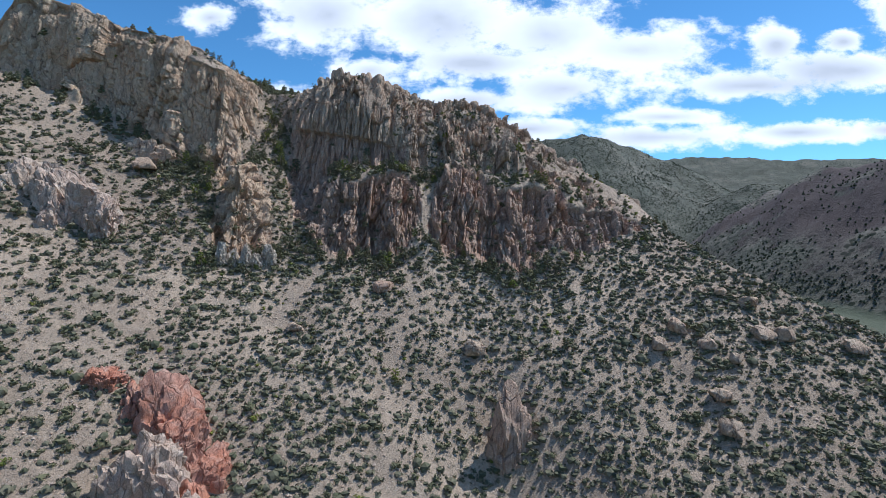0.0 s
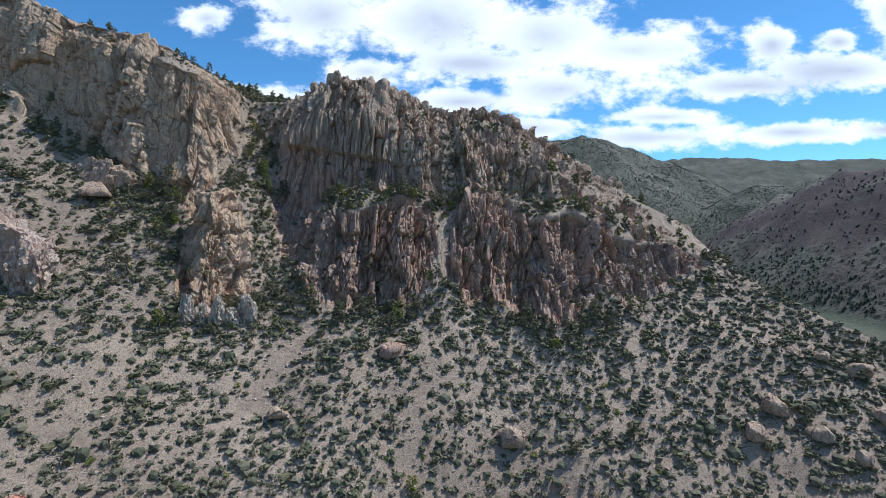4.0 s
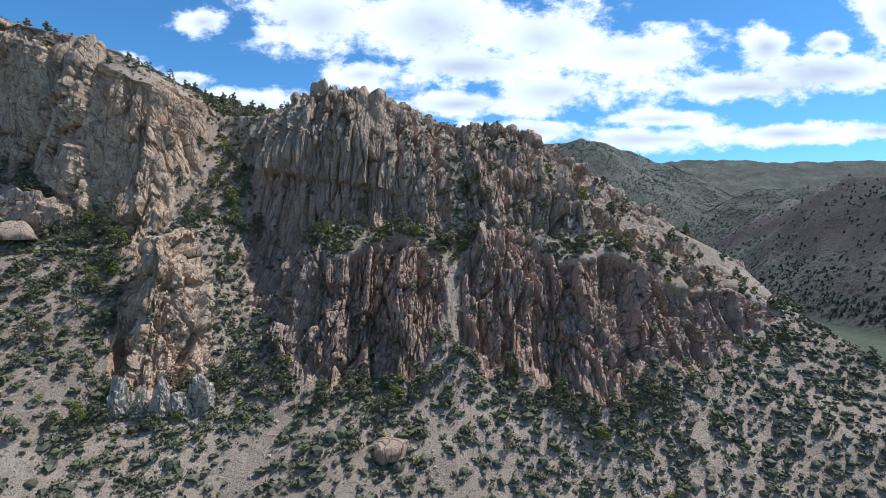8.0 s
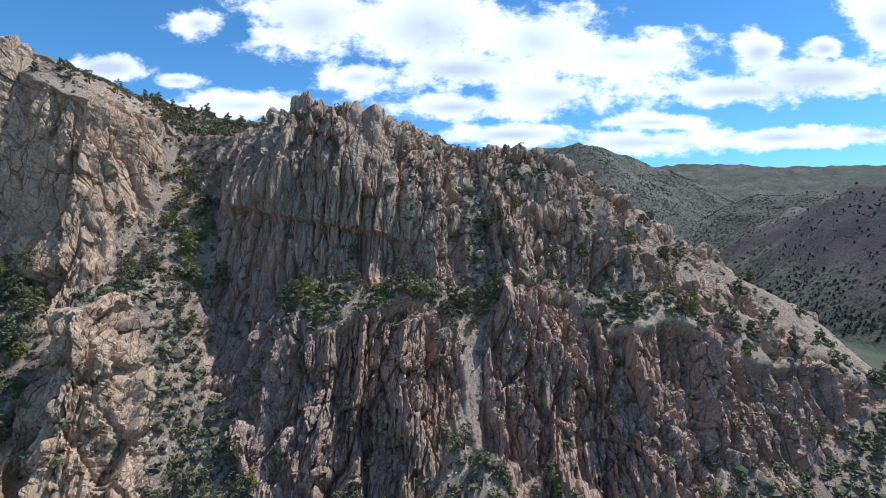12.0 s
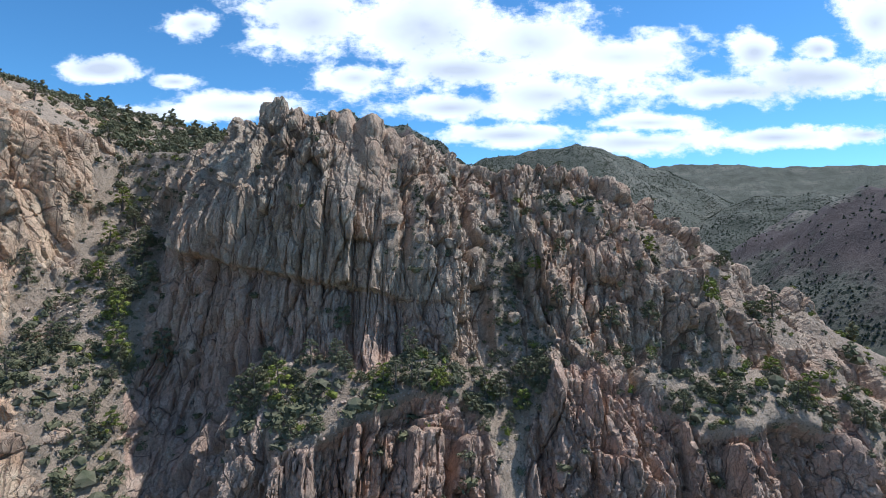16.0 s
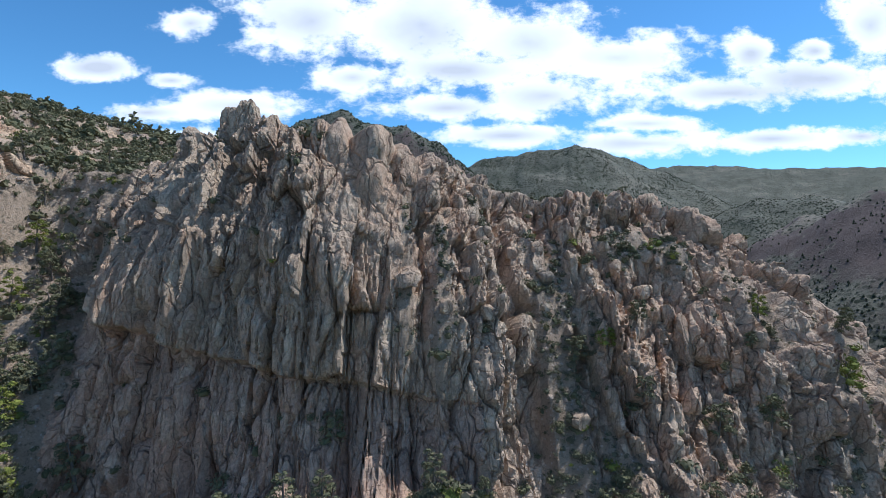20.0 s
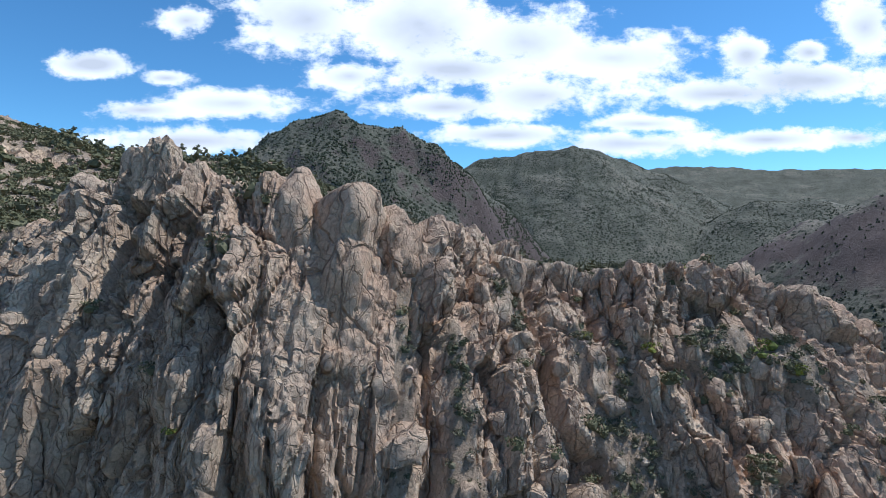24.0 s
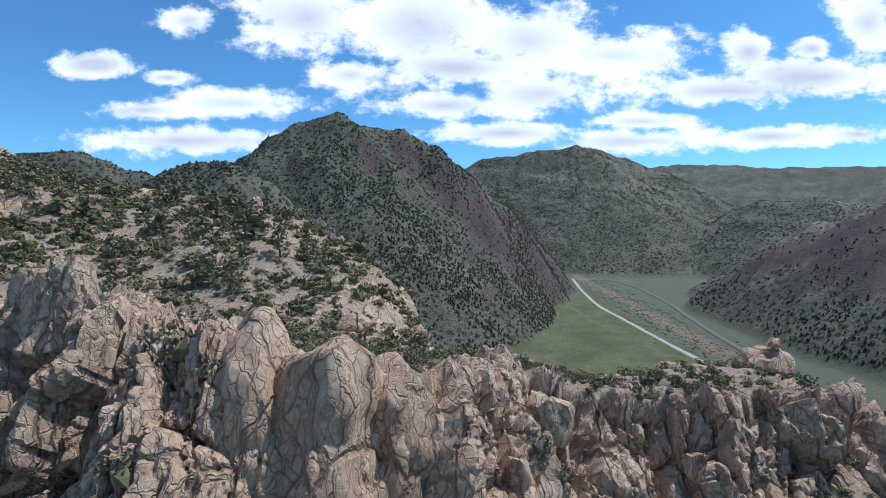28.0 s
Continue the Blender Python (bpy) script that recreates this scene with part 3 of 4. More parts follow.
def ground_at(x, y):
    """Height of the mountain sheet at a place."""
    i = int(np.searchsorted(xs, x))
    lo, hi = max(i - 12, 0), min(i + 12, nu)
    d = (VX[lo:hi] - x) ** 2 + (VY[lo:hi] - y) ** 2
    return float(VZ[lo:hi].ravel()[d.argmin()])


# ---- valley and far hills: one sheet out to the horizon ----
# ridges: points (x, y, z), slope of the flanks
RIDGES = [
    ([(-400, 900, 170), (-311, 930, 233), (-278, 940, 270), (-232, 943, 298), (-170, 943, 312)], 1.0),
    ([(-170, 943, 312), (-85, 943, 292), (-30, 943, 265), (7, 950, 234), (37, 993, 205), (92, 1043, 178), (174, 1143, 111), (232, 1223, 49)], 1.7),
    ([(-160, 930, 305), (-110, 840, 205), (-40, 750, 95), (10, 700, 30)], 0.95),
    ([(-300, 640, 150), (-255, 640, 192), (-225, 640, 198), (-190, 640, 160)], 1.0),
    ([(-700, 820, 200), (-600, 840, 228), (-530, 840, 246), (-490, 840, 244), (-420, 840, 212), (-330, 840, 150)], 1.0),
    ([(60, 2300, 330), (200, 2250, 410), (560, 2200, 462), (800, 2250, 420), (1010, 2300, 330), (1250, 2500, 300)], 0.60),
    ([(560, 2200, 462), (600, 1900, 260), (610, 1600, 60)], 0.6),
    ([(500, 1130, 0), (537, 1085, 38), (556, 1006, 77), (563, 925, 119), (567, 880, 145), (590, 811, 168), (600, 650, 190), (640, 450, 200), (700, 220, 180), (720, -100, 130)], 0.90),
    ([(900, 1750, 150), (1010, 1650, 205), (1100, 1600, 215), (1300, 1500, 200), (1500, 1350, 230)], 0.5),
    ([(1100, 4700, 600), (1500, 4700, 640), (1900, 4600, 640), (2400, 4500, 690), (2800, 4400, 690), (3400, 4200, 740), (4200, 3900, 760)], 0.4),
    ([(-1100, 300, 200), (-1000, 900, 220), (-900, 1600, 230), (-800, 2600, 300), (-300, 3800, 380), (600, 4600, 520)], 0.7),
    ([(-620, -200, 180), (-640, 100, 200), (-1100, 300, 200)], 0.55),
    ([(-500, -700, 200), (100, -900, 230), (700, -700, 190)], 0.5),
]


def far_height(x, y):
    z = np.zeros_like(x) - 0.0
    for line, slope in RIDGES:
        best = np.full_like(x, -1e9)
        for (ax, ay, az), (bx, by, bz) in zip(line, line[1:]):
            dx, dy = bx - ax, by - ay
            t = np.clip(((x - ax) * dx + (y - ay) * dy) / (dx * dx + dy * dy), 0, 1)
            d = np.hypot(x - ax - t * dx, y - ay - t * dy)
            h = az + (bz - az) * t
            best = np.maximum(best, h - slope * (np.sqrt(d * d + 900) - 30))
        z = np.maximum(z, best)
    lift = smooth(0, 60, z)
    n = fbm(x / 210, y / 210, 0 * x, 5, 71, 0.55)
    gully = np.abs(fbm(x / 120, y / 120, 0 * x, 4, 83, 0.55))
    z = z + lift * (9 * n - 11 * gully + 3) * smooth(0, 150, z + 40)
    crag_band = smooth(0.15, 0.5, fbm(x / 160, y / 160, 0 * x, 3, 91))
    z = z + lift * crag_band * (5 + 9 * smooth(380, 470, x) * smooth(1300, 1100, y) + 10 * smooth(-60, 20, x) * smooth(260, 200, x) * smooth(820, 900, y) * smooth(1320, 1220, y)) * fbm(x / 26, y / 26, 0 * x, 3, 95)
    return z + 0.4 * fbm(x / 30, y / 30, 0 * x, 3, 99)


ang = np.concatenate([np.linspace(-180, -62, 60, endpoint=False), np.linspace(-62, 62, 480, endpoint=False), np.linspace(62, 180, 61)])
rad = np.concatenate([[0.0], np.geomspace(60, 4900, 280)])
A, R = np.meshgrid(np.radians(ang), rad, indexing="ij")
FX, FY = R * np.sin(A), 60 + R * np.cos(A)
FZ = far_height(FX, FY)
fn, fm = FX.shape
fi = np.arange(fn * fm).reshape(fn, fm)
fquads = np.stack([fi[:-1, :-1], fi[1:, :-1], fi[1:, 1:], fi[:-1, 1:]], -1).reshape(-1, 4)
k = Mat("far_hillside", 0.95)
nrm = k.t.nodes.new("ShaderNodeNewGeometry")
nsep = k.t.nodes.new("ShaderNodeSeparateXYZ")
k.link(nrm.outputs["Normal"], nsep.inputs[0])
psep = k.t.nodes.new("ShaderNodeSeparateXYZ")
k.link(k.pos, psep.inputs[0])
soil = k.mix(k.span(k.noise(0.012, 5, 0.6), 0.35, 0.65), (0.105, 0.10, 0.072), (0.17, 0.155, 0.115))
soil = k.mix(k.span(k.noise(0.0065, 6, 0.65), 0.50, 0.64, 0, 0.8), soil, (0.24, 0.205, 0.155))
# the hill across the stream is barer: pale gravel, lightened for sun its slope misses
bare_hill = k.math("MULTIPLY", k.span(psep.outputs[0], 360, 460), k.span(psep.outputs[1], 1350, 1200))
soil = k.mix(k.math("MULTIPLY", bare_hill, k.span(k.noise(0.02, 5, 0.65), 0.44, 0.60, 0.0, 0.85)), soil, (0.30, 0.245, 0.185))
soil = k.mix(k.span(k.noise(0.22, 5, 0.7), 0.48, 0.62, 0, 0.5), soil, (0.075, 0.08, 0.05))
soil = k.mix(k.math("MULTIPLY", k.span(k.cells(0.11, feature="F1"), 0.42, 0.30), k.span(k.noise(0.02, 3), 0.38, 0.5, 0.5, 1.0)), soil, (0.030, 0.036, 0.020))
soil = k.mix(k.span(k.cells(0.22, feature="F1"), 0.36, 0.24, 0.0, 0.8), soil, (0.04, 0.044, 0.026))
stone = k.mix(k.noise(0.05, 6, 0.7, k.scaled(1, 1, 0.3)), (0.05, 0.038, 0.034), (0.18, 0.13, 0.11))
steepness = k.math("ADD", nsep.outputs[2], k.span(k.noise(0.03, 6, 0.65), 0.3, 0.7, -0.14, 0.14))
crags = k.math("MULTIPLY", k.span(psep.outputs[0], 380, 470), k.span(k.math("ADD", k.noise(0.008, 6, 0.65), k.span(psep.outputs[2], 20, 150, -0.08, 0.08)), 0.45, 0.51))
col = k.mix(k.math("MAXIMUM", k.span(steepness, 0.70, 0.58), k.math("MULTIPLY", crags, k.span(psep.outputs[1], 1350, 1200))), soil, stone)
grass = k.mix(k.span(k.noise(0.02, 5, 0.6), 0.4, 0.6), (0.095, 0.115, 0.05), (0.15, 0.155, 0.068))
grass = k.mix(k.span(k.noise(0.09, 6, 0.7), 0.52, 0.66, 0, 0.8), grass, (0.085, 0.09, 0.06))
# grey sagebrush flats beyond the meadow
flats = k.math("MAXIMUM", k.span(k.math("SUBTRACT", psep.outputs[0], k.math("MULTIPLY", psep.outputs[1], 0.05)), 215, 235), k.span(psep.outputs[1], 1000, 1100))
grass = k.mix(flats, grass, k.mix(k.noise(0.15, 6, 0.7), (0.092, 0.104, 0.066), (0.155, 0.16, 0.105)))
grass = k.mix(k.span(k.noise(0.016, 4, 0.6, k.scaled(1.0, 0.3, 1)), 0.60, 0.68, 0, 0.7), grass, (0.20, 0.155, 0.10))
wash = k.math("ABSOLUTE", k.math("SUBTRACT", k.math("SUBTRACT", psep.outputs[0], k.math("MULTIPLY", psep.outputs[1], 0.08)), 238))
wash = k.math("ADD", wash, k.span(k.noise(0.05, 5, 0.65), 0.3, 0.7, -14, 14))
grass = k.mix(k.span(wash, 8, 16, 0.85, 0.0), grass, (0.23, 0.18, 0.125))
col = k.mix(k.span(psep.outputs[2], 3.0, 9.0), grass, col)
FAR = k.done(col, k.noise(0.25, 8, 0.7), 1.0, 2.5)
fverts = np.stack([FX.ravel(), FY.ravel(), FZ.ravel()], 1)
valley = new("ground", sheet_mesh("ground", fverts, fquads, FAR))
tagged(valley, "green valley floor between wooded desert hills", "valley", kind="structure")


def road(name, label, line, width, material):
    """A road laid along a line on the valley floor."""
    pts = []
    for (ax, ay), (bx, by) in zip(line, line[1:]):
        n = int(math.hypot(bx - ax, by - ay) / 6)
        pts += [(ax + (bx - ax) * i / n, ay + (by - ay) * i / n) for i in range(n)]
    p = np.array(pts)
    p = np.stack([blur(p[:, 0], 9, 0), blur(p[:, 1], 9, 0)], 1)
    d = np.gradient(p, axis=0)
    d /= np.linalg.norm(d, axis=1)[:, None]
    side = np.stack([d[:, 1], -d[:, 0]], 1)
    rows = []
    for off, up in ((-1.0, -0.6), (-0.9, 0.25), (-0.4, 0.4), (0.4, 0.4), (0.9, 0.25), (1.0, -0.6)):
        q = p + side * off * width / 2 * (1 + 0.1 * vnoise(p[:, 0] / 9, p[:, 1] / 9, 0 * p[:, 0], 5))[:, None]
        rows.append(np.column_stack([q, far_height(q[:, 0].copy(), q[:, 1].copy()) + up + 0.5]))
    v = np.stack(rows, 1)
    i = np.arange(len(p) * 6).reshape(len(p), 6)
    f = np.stack([i[:-1, :-1], i[:-1, 1:], i[1:, 1:], i[1:, :-1]], -1).reshape(-1, 4)
    return tagged(new(name, sheet_mesh(name, v.reshape(-1, 3), f, material)), label, "road", kind="structure")


def road_material(name, a, b):
    k = Mat(name, 0.9)
    return k.done(k.mix(k.noise(0.3, 6, 0.7), a, b), k.noise(2.0, 5), 0.3, 0.1)


road("road_gravel", "pale gravel road along the green meadow", [(262, 300), (250, 560), (251, 647), (250, 716), (254, 828), (254, 966), (285, 1169), (330, 1400)], 7.5, road_material("pale_gravel", (0.36, 0.31, 0.25), (0.48, 0.43, 0.36)))
road("road_paved", "grey paved road at the foot of the dark hill", [(300, 300), (308, 600), (325, 716), (349, 828), (390, 996), (422, 1216), (400, 1430)], 7.5, road_material("old_asphalt", (0.12, 0.116, 0.11), (0.17, 0.163, 0.15)))


# ---- rocks and plants: shapes ----
def part(name, me, parent, label=""):
    ob = new(name, me)
    ob.parent = parent
    if label:
        ob["label"] = label
    return ob


def ico(level):
    bm = bmesh.new()
    bmesh.ops.create_icosphere(bm, subdivisions=level, radius=1.0)
    v = np.array([p.co[:] for p in bm.verts])
    f = np.array([[q.index for q in p.verts] for p in bm.faces])
    bm.free()
    return v, f


ICO1, ICO3, ICO4 = ico(1), ico(3), ico(5)


def boulder_mesh(seed, material, block=0.5, cut=0.18, level=None, tall=1.0):
    """A jointed, rounded boulder of about one metre half width, with a flat underside."""
    v, f = level or ICO3
    r = np.random.RandomState(seed)
    v = v.copy()
    # cut facets
    for _ in range(13 if level is None else 14):
        n = r.normal(size=3)
        n /= np.linalg.norm(n)
        h = r.uniform(0.55, 0.92) if level is None else r.uniform(0.58, 0.93)
        over = np.maximum(v @ n - h, 0)
        v -= over[:, None] * n * 0.94
    o = seed * 3.7
    amp = facets(v[:, 0] + o, v[:, 1] + o, v[:, 2] + o, block, block, block * 1.5 / tall, seed, cut, cut * 0.9, cut * 0.4, 0.08)
    if level is not None:
        for k, g in ((0.42, 0.6), (0.19, 0.35)):
            amp = amp + g * facets(v[:, 0] + o, v[:, 1] + o, v[:, 2] + o, block * k, block * k, block * k * 1.4 / tall, seed + 5, cut, cut, cut * 0.4, 0.10)
    amp = amp + 0.06 * fbm(v[:, 0] * 3 + o, v[:, 1] * 3, v[:, 2] * 3, 4, seed)
    v = v * np.stack([1 + amp, 1 + amp, 1 + amp / tall], 1)
    v[:, 2] = np.maximum(v[:, 2], -0.45)
    return sheet_mesh("boulder", v, f, material, True, 40)


def tuft(r, n, size, spread, squash, lift):
    """Loose leaf clusters: small bent quads strewn through a dome."""
    c = r.normal(size=(n, 3))
    c /= np.linalg.norm(c, axis=1)[:, None]
    c *= (r.uniform(0.45, 1.0, n) ** 0.5)[:, None]
    c[:, 2] = np.abs(c[:, 2]) * squash + lift
    c[:, :2] *= spread
    a = r.normal(size=(n, 3))
    b = r.normal(size=(n, 3))
    a /= np.linalg.norm(a, axis=1)[:, None]
    b -= a * (a * b).sum(1)[:, None]
    b /= np.linalg.norm(b, axis=1)[:, None]
    s = size * r.uniform(0.6, 1.4, n)[:, None]
    v = np.stack([c - a * s, c + b * s * 0.6, c + a * s, c - b * s * 0.6], 1).reshape(-1, 3)
    q = np.arange(n * 4).reshape(n, 4)
    return v, np.concatenate([q[:, [0, 1, 2]], q[:, [0, 2, 3]]])


def lump(r, centre, size, level, rough=0.35):
    v, f = level
    o = r.uniform(0, 50)
    k = 1 + rough * fbm(v[:, 0] * 1.7 + o, v[:, 1] * 1.7, v[:, 2] * 1.7, 3, 7)
    return v * k[:, None] * np.array(size) + np.array(centre), f


def joined(bits):
    vs, fs, n = [], [], 0
    for v, f in bits:
        vs.append(v)
        fs.append(f + n)
        n += len(v)
    return np.concatenate(vs), np.concatenate(fs)


def shrub_shape(seed, dense=1.0):
    """A low desert shrub, one metre in half width."""
    r = np.random.RandomState(seed)
    bits = [lump(r, (0, 0, 0.28), (0.52, 0.52, 0.42), ICO1, 0.6), tuft(r, int(36 * dense), 0.19, 0.95, 0.85, 0.05)]
    return joined(bits)


def rich_shrub(seed):
    """A leafy bush for the ground that the camera comes near."""
    r = np.random.RandomState(seed + 300)
    bits = [lump(r, (0, 0, 0.28), (0.38, 0.38, 0.32), ICO1, 0.6)]
    for _ in range(5):
        a, d = r.uniform(0, 6.28), r.uniform(0.25, 0.55)
        c = (d * math.cos(a), d * math.sin(a), r.uniform(0.25, 0.75))
        v, f = tuft(r, 20, 0.10, 0.42, 0.4, -0.12)
        bits.append((v + np.array(c), f))
    return joined(bits)


def small_shrub(seed):
    """A low shrub of few pieces, for the wide slopes."""
    r = np.random.RandomState(seed + 90)
    return joined([lump(r, (0, 0, 0.3), (0.7, 0.7, 0.5), ICO1, 0.7), tuft(r, 9, 0.34, 0.95, 0.8, 0.08)])


def tube(path, radii, sides=6):
    v, f = [], []
    for (x, y, z), rr in zip(path, radii):
        v += [(x + rr * math.cos(6.283 * k / sides), y + rr * math.sin(6.283 * k / sides), z) for k in range(sides)]
    for i in range(len(path) - 1):
        for k in range(sides):
            a, b = i * sides + k, i * sides + (k + 1) % sides
            f += [(a, b, b + sides), (a, b + sides, a + sides)]
    return np.array(v, float), np.array(f)


def tree_shapes(seed, height, spread):
    """Trunk with limbs, and a crown of many clumps, of a juniper or pinyon."""
    r = np.random.RandomState(seed)
    lean = r.uniform(-0.12, 0.12, 2)
    stem = [(lean[0] * z * height + 0.06 * math.sin(9 * z), lean[1] * z * height, z * height) for z in np.linspace(-0.05, 0.85, 6)]
    wood = [tube(stem, np.linspace(0.17, 0.04, 6) * height / 4)]
    crown = []
    n = 15
    for i in range(n):
        z = 0.2 + 0.75 * (i / n) ** 0.9
        wide = spread * (1.05 - 0.72 * z) * r.uniform(0.55, 1.05)
        a = i * 2.4 + r.uniform(-0.5, 0.5)
        base = (lean[0] * z * height, lean[1] * z * height, (z - 0.12) * height)
        tip = (base[0] + wide * math.cos(a), base[1] + wide * math.sin(a), z * height)
        if i < 9:
            wood.append(tube([base, tuple((p + q) / 2 for p, q in zip(base, tip)), tip], [0.06, 0.04, 0.015], 4))
        s = spread * r.uniform(0.24, 0.40) * (1.15 - 0.5 * z)
        v, f = lump(r, tip, (0.62 * s, 0.62 * s, s * 0.5), ICO1, 0.55)
        crown.append((v, f))
        tv, tf = tuft(r, 64, 0.105, s * 1.3, s * 1.2, -0.15)
        crown.append((tv + np.array(tip) - np.array((0, 0, s * 0.3)), tf))
    return joined(wood), joined(crown)


rng = np.random.RandomState(4)
step_x = np.gradient(GX, axis=0)
flat = np.sqrt(np.gradient(VY, axis=1) ** 2) * step_x


def pick(density, most):
    """Random vertices of the mountain sheet, by plants per square metre."""
    p = (density * flat).ravel()
    n = min(most, int(p.sum()))
    return rng.choice(len(p), n, p=p / p.sum(), replace=False)


def pick_even(chance, step):
    """Vertices of the mountain sheet nearest to a jittered grid, each kept by its chance."""
    kept = []
    for gx in np.arange(-165, 140, step):
        for gy in np.arange(-60, 330, step):
            x, y = gx + rng.uniform(-0.42, 0.42) * step, gy + rng.uniform(-0.42, 0.42) * step
            i = min(int(np.searchsorted(xs, x)), nu - 1)
            j = int(np.searchsorted(row_y[i], y))
            if 0 < j < nv and rng.rand() < chance[i, j]:
                kept.append(i * nv + j)
    return np.array(kept)


row_y = np.maximum.accumulate(VY, axis=1)


def near_y(line, width, shift=0.0):
    return np.exp(-((GY - on(line, xs)[:, None] - shift) / width) ** 2)


barren = (1 - smooth(0.25, 0.55, rocky))
patch = smooth(-0.35, 0.35, fbm(GX / 13, GY / 13, 0 * GX, 3, 201))
seen = smooth(-190, -150, GX) * smooth(150, 120, GX) * (0.12 * smooth(-70, -40, GY) + 0.88 * smooth(54, 68, GY)) * smooth(330, 290, GY)
trail = np.exp(-((GX + 12 + 1.5 * np.sin(GY / 7)) / 1.3) ** 2) * smooth(138, 134, GY) + np.exp(-((GX + 8 + 0.55 * np.maximum(141 - GY, 0)) / 1.8) ** 2) * smooth(133, 136, GY) * smooth(158, 152, GY) + np.exp(-((GX + 35.4 - 0.45 * (GY - 122.8)) / 2.2) ** 2) * smooth(98, 106, GY) + np.exp(-((GX - 24 - 0.9 * (GY - 118) + 2 * np.sin(GY / 5)) / 0.9) ** 2) * smooth(100, 108, GY)
gully_in = np.exp(-((GX + 45.5 + 0.47 * (GY - 133)) / 5.5) ** 2) * smooth(132, 142, GY) * smooth(195, 180, GY)
shrub_d = barren * seen * (0.80 + 0.20 * patch) * (1 - np.clip(trail, 0, 1)) * (1 - 0.45 * smooth(-50, -62, GX)) * smooth(156, 150, GY)
# sagebrush and blackbrush on the slopes
SHAPES = [shrub_shape(s) for s in range(8)]


def strew(name, label, where, shapes, lo, hi, material, sink=0.08):
    bits_v, bits_f, n = [], [], 0
    for i in where:
        v, f = shapes[rng.randint(len(shapes))]
        s = rng.uniform(lo, hi) * (0.7 + 0.5 * rng.rand())
        a = rng.uniform(0, 6.28)
        ca, sa = math.cos(a), math.sin(a)
        w = np.stack([v[:, 0] * ca - v[:, 1] * sa, v[:, 0] * sa + v[:, 1] * ca, v[:, 2] * rng.uniform(0.8, 1.2)], 1) * s
        w += verts[i] - np.array((0, 0, sink))
        bits_v.append(w)
        bits_f.append(f + n)
        n += len(v)
    me = sheet_mesh(name, np.concatenate(bits_v), np.concatenate(bits_f), material, False)
    return tagged(new(name, me), label, "shrubs", kind="stuff")


FEW = [small_shrub(s) for s in range(8)]
strew("slope_shrubs", "low grey-green desert shrubs strewn over the talus", pick_even(shrub_d, 1.4), FEW, 0.48, 1.08, SAGE)
TINY = [tuft(np.random.RandomState(s + 700), 8, 0.42, 0.7, 0.7, 0.1) for s in range(6)]
strew("bunch_grass", "small dry grey-green grass tufts on the talus", pick_even(barren * seen * 0.5 * smooth(152, 148, GY) * (1 - 0.8 * np.clip(trail, 0, 1)), 1.35), TINY, 0.22, 0.5, SAGE, 0.03)
dark_d = (barren + 0.25) * seen * (0.075 + 0.5 * near_y(LEDGE_Y, 4, -4) * smooth(58, 40, GX) + 0.35 * near_y(FOOT_Y, 7, -5) * smooth(50, 25, GX) + 0.22 * gully_in + 0.22 * gully_bed + 0.35 * bench + 0.16 * smooth(-40, -50, GX) * smooth(-110, -90, GX) * smooth(98, 112, GY) * patch
                                   + 0.16 * smooth(-24, -18, GX) * smooth(64, 50, GX) * smooth(140, 150, GY) * smooth(176, 168, GY) + 0.22 * smooth(172, 182, GY) * smooth(0, -20, GX) + 0.15 * pocket)
dark_d = dark_d * (1 - 0.9 * np.clip(trail, 0, 1))
RICH = [rich_shrub(s) for s in range(7)]
strew("dark_shrubs", "dark green bushes between the sagebrush", pick(dark_d * (GY < 146), 7000), SHAPES, 0.6, 1.45, JUNIPER)
close = np.exp(-np.maximum(np.hypot(GX + 20, GY - 150) - 30, 0) / 14)
strew("ledge_shrubs", "leafy green bushes on the ledges and the crest", pick(dark_d * (GY >= 146) * close, 1900), RICH, 0.5, 1.25, JUNIPER)
strew("hill_shrubs", "dark green bushes on the hill behind the cliff", pick(dark_d * (GY >= 170) * (GX > -120) * (GX < 0) * (1 - close), 3400), SHAPES, 0.55, 1.3, JUNIPER)
strew("crest_sage", "grey-green sagebrush behind the cliff crest", pick(barren * seen * (GY > 150) * close * (1 + 2 * pocket), 1900), RICH, 0.35, 0.8, SAGE)
strew("bright_shrubs", "fresh green bushes on ledges and slopes", pick((barren + 0.15) * seen * (0.006 + 0.03 * near_y(LEDGE_Y, 4, -3) * (GX > -62) * (GX < 60) + 0.06 * gully_in + 0.04 * gully_bed + 0.05 * bench + 0.05 * smooth(-5, 5, GX) * smooth(64, 55, GX) * smooth(142, 150, GY) * smooth(182, 174, GY) + 0.012 * near_y(FOOT_Y, 14, -14) * (GX > -80) * (GX < 40)), 1150), RICH, 0.5, 1.25, BRIGHT)

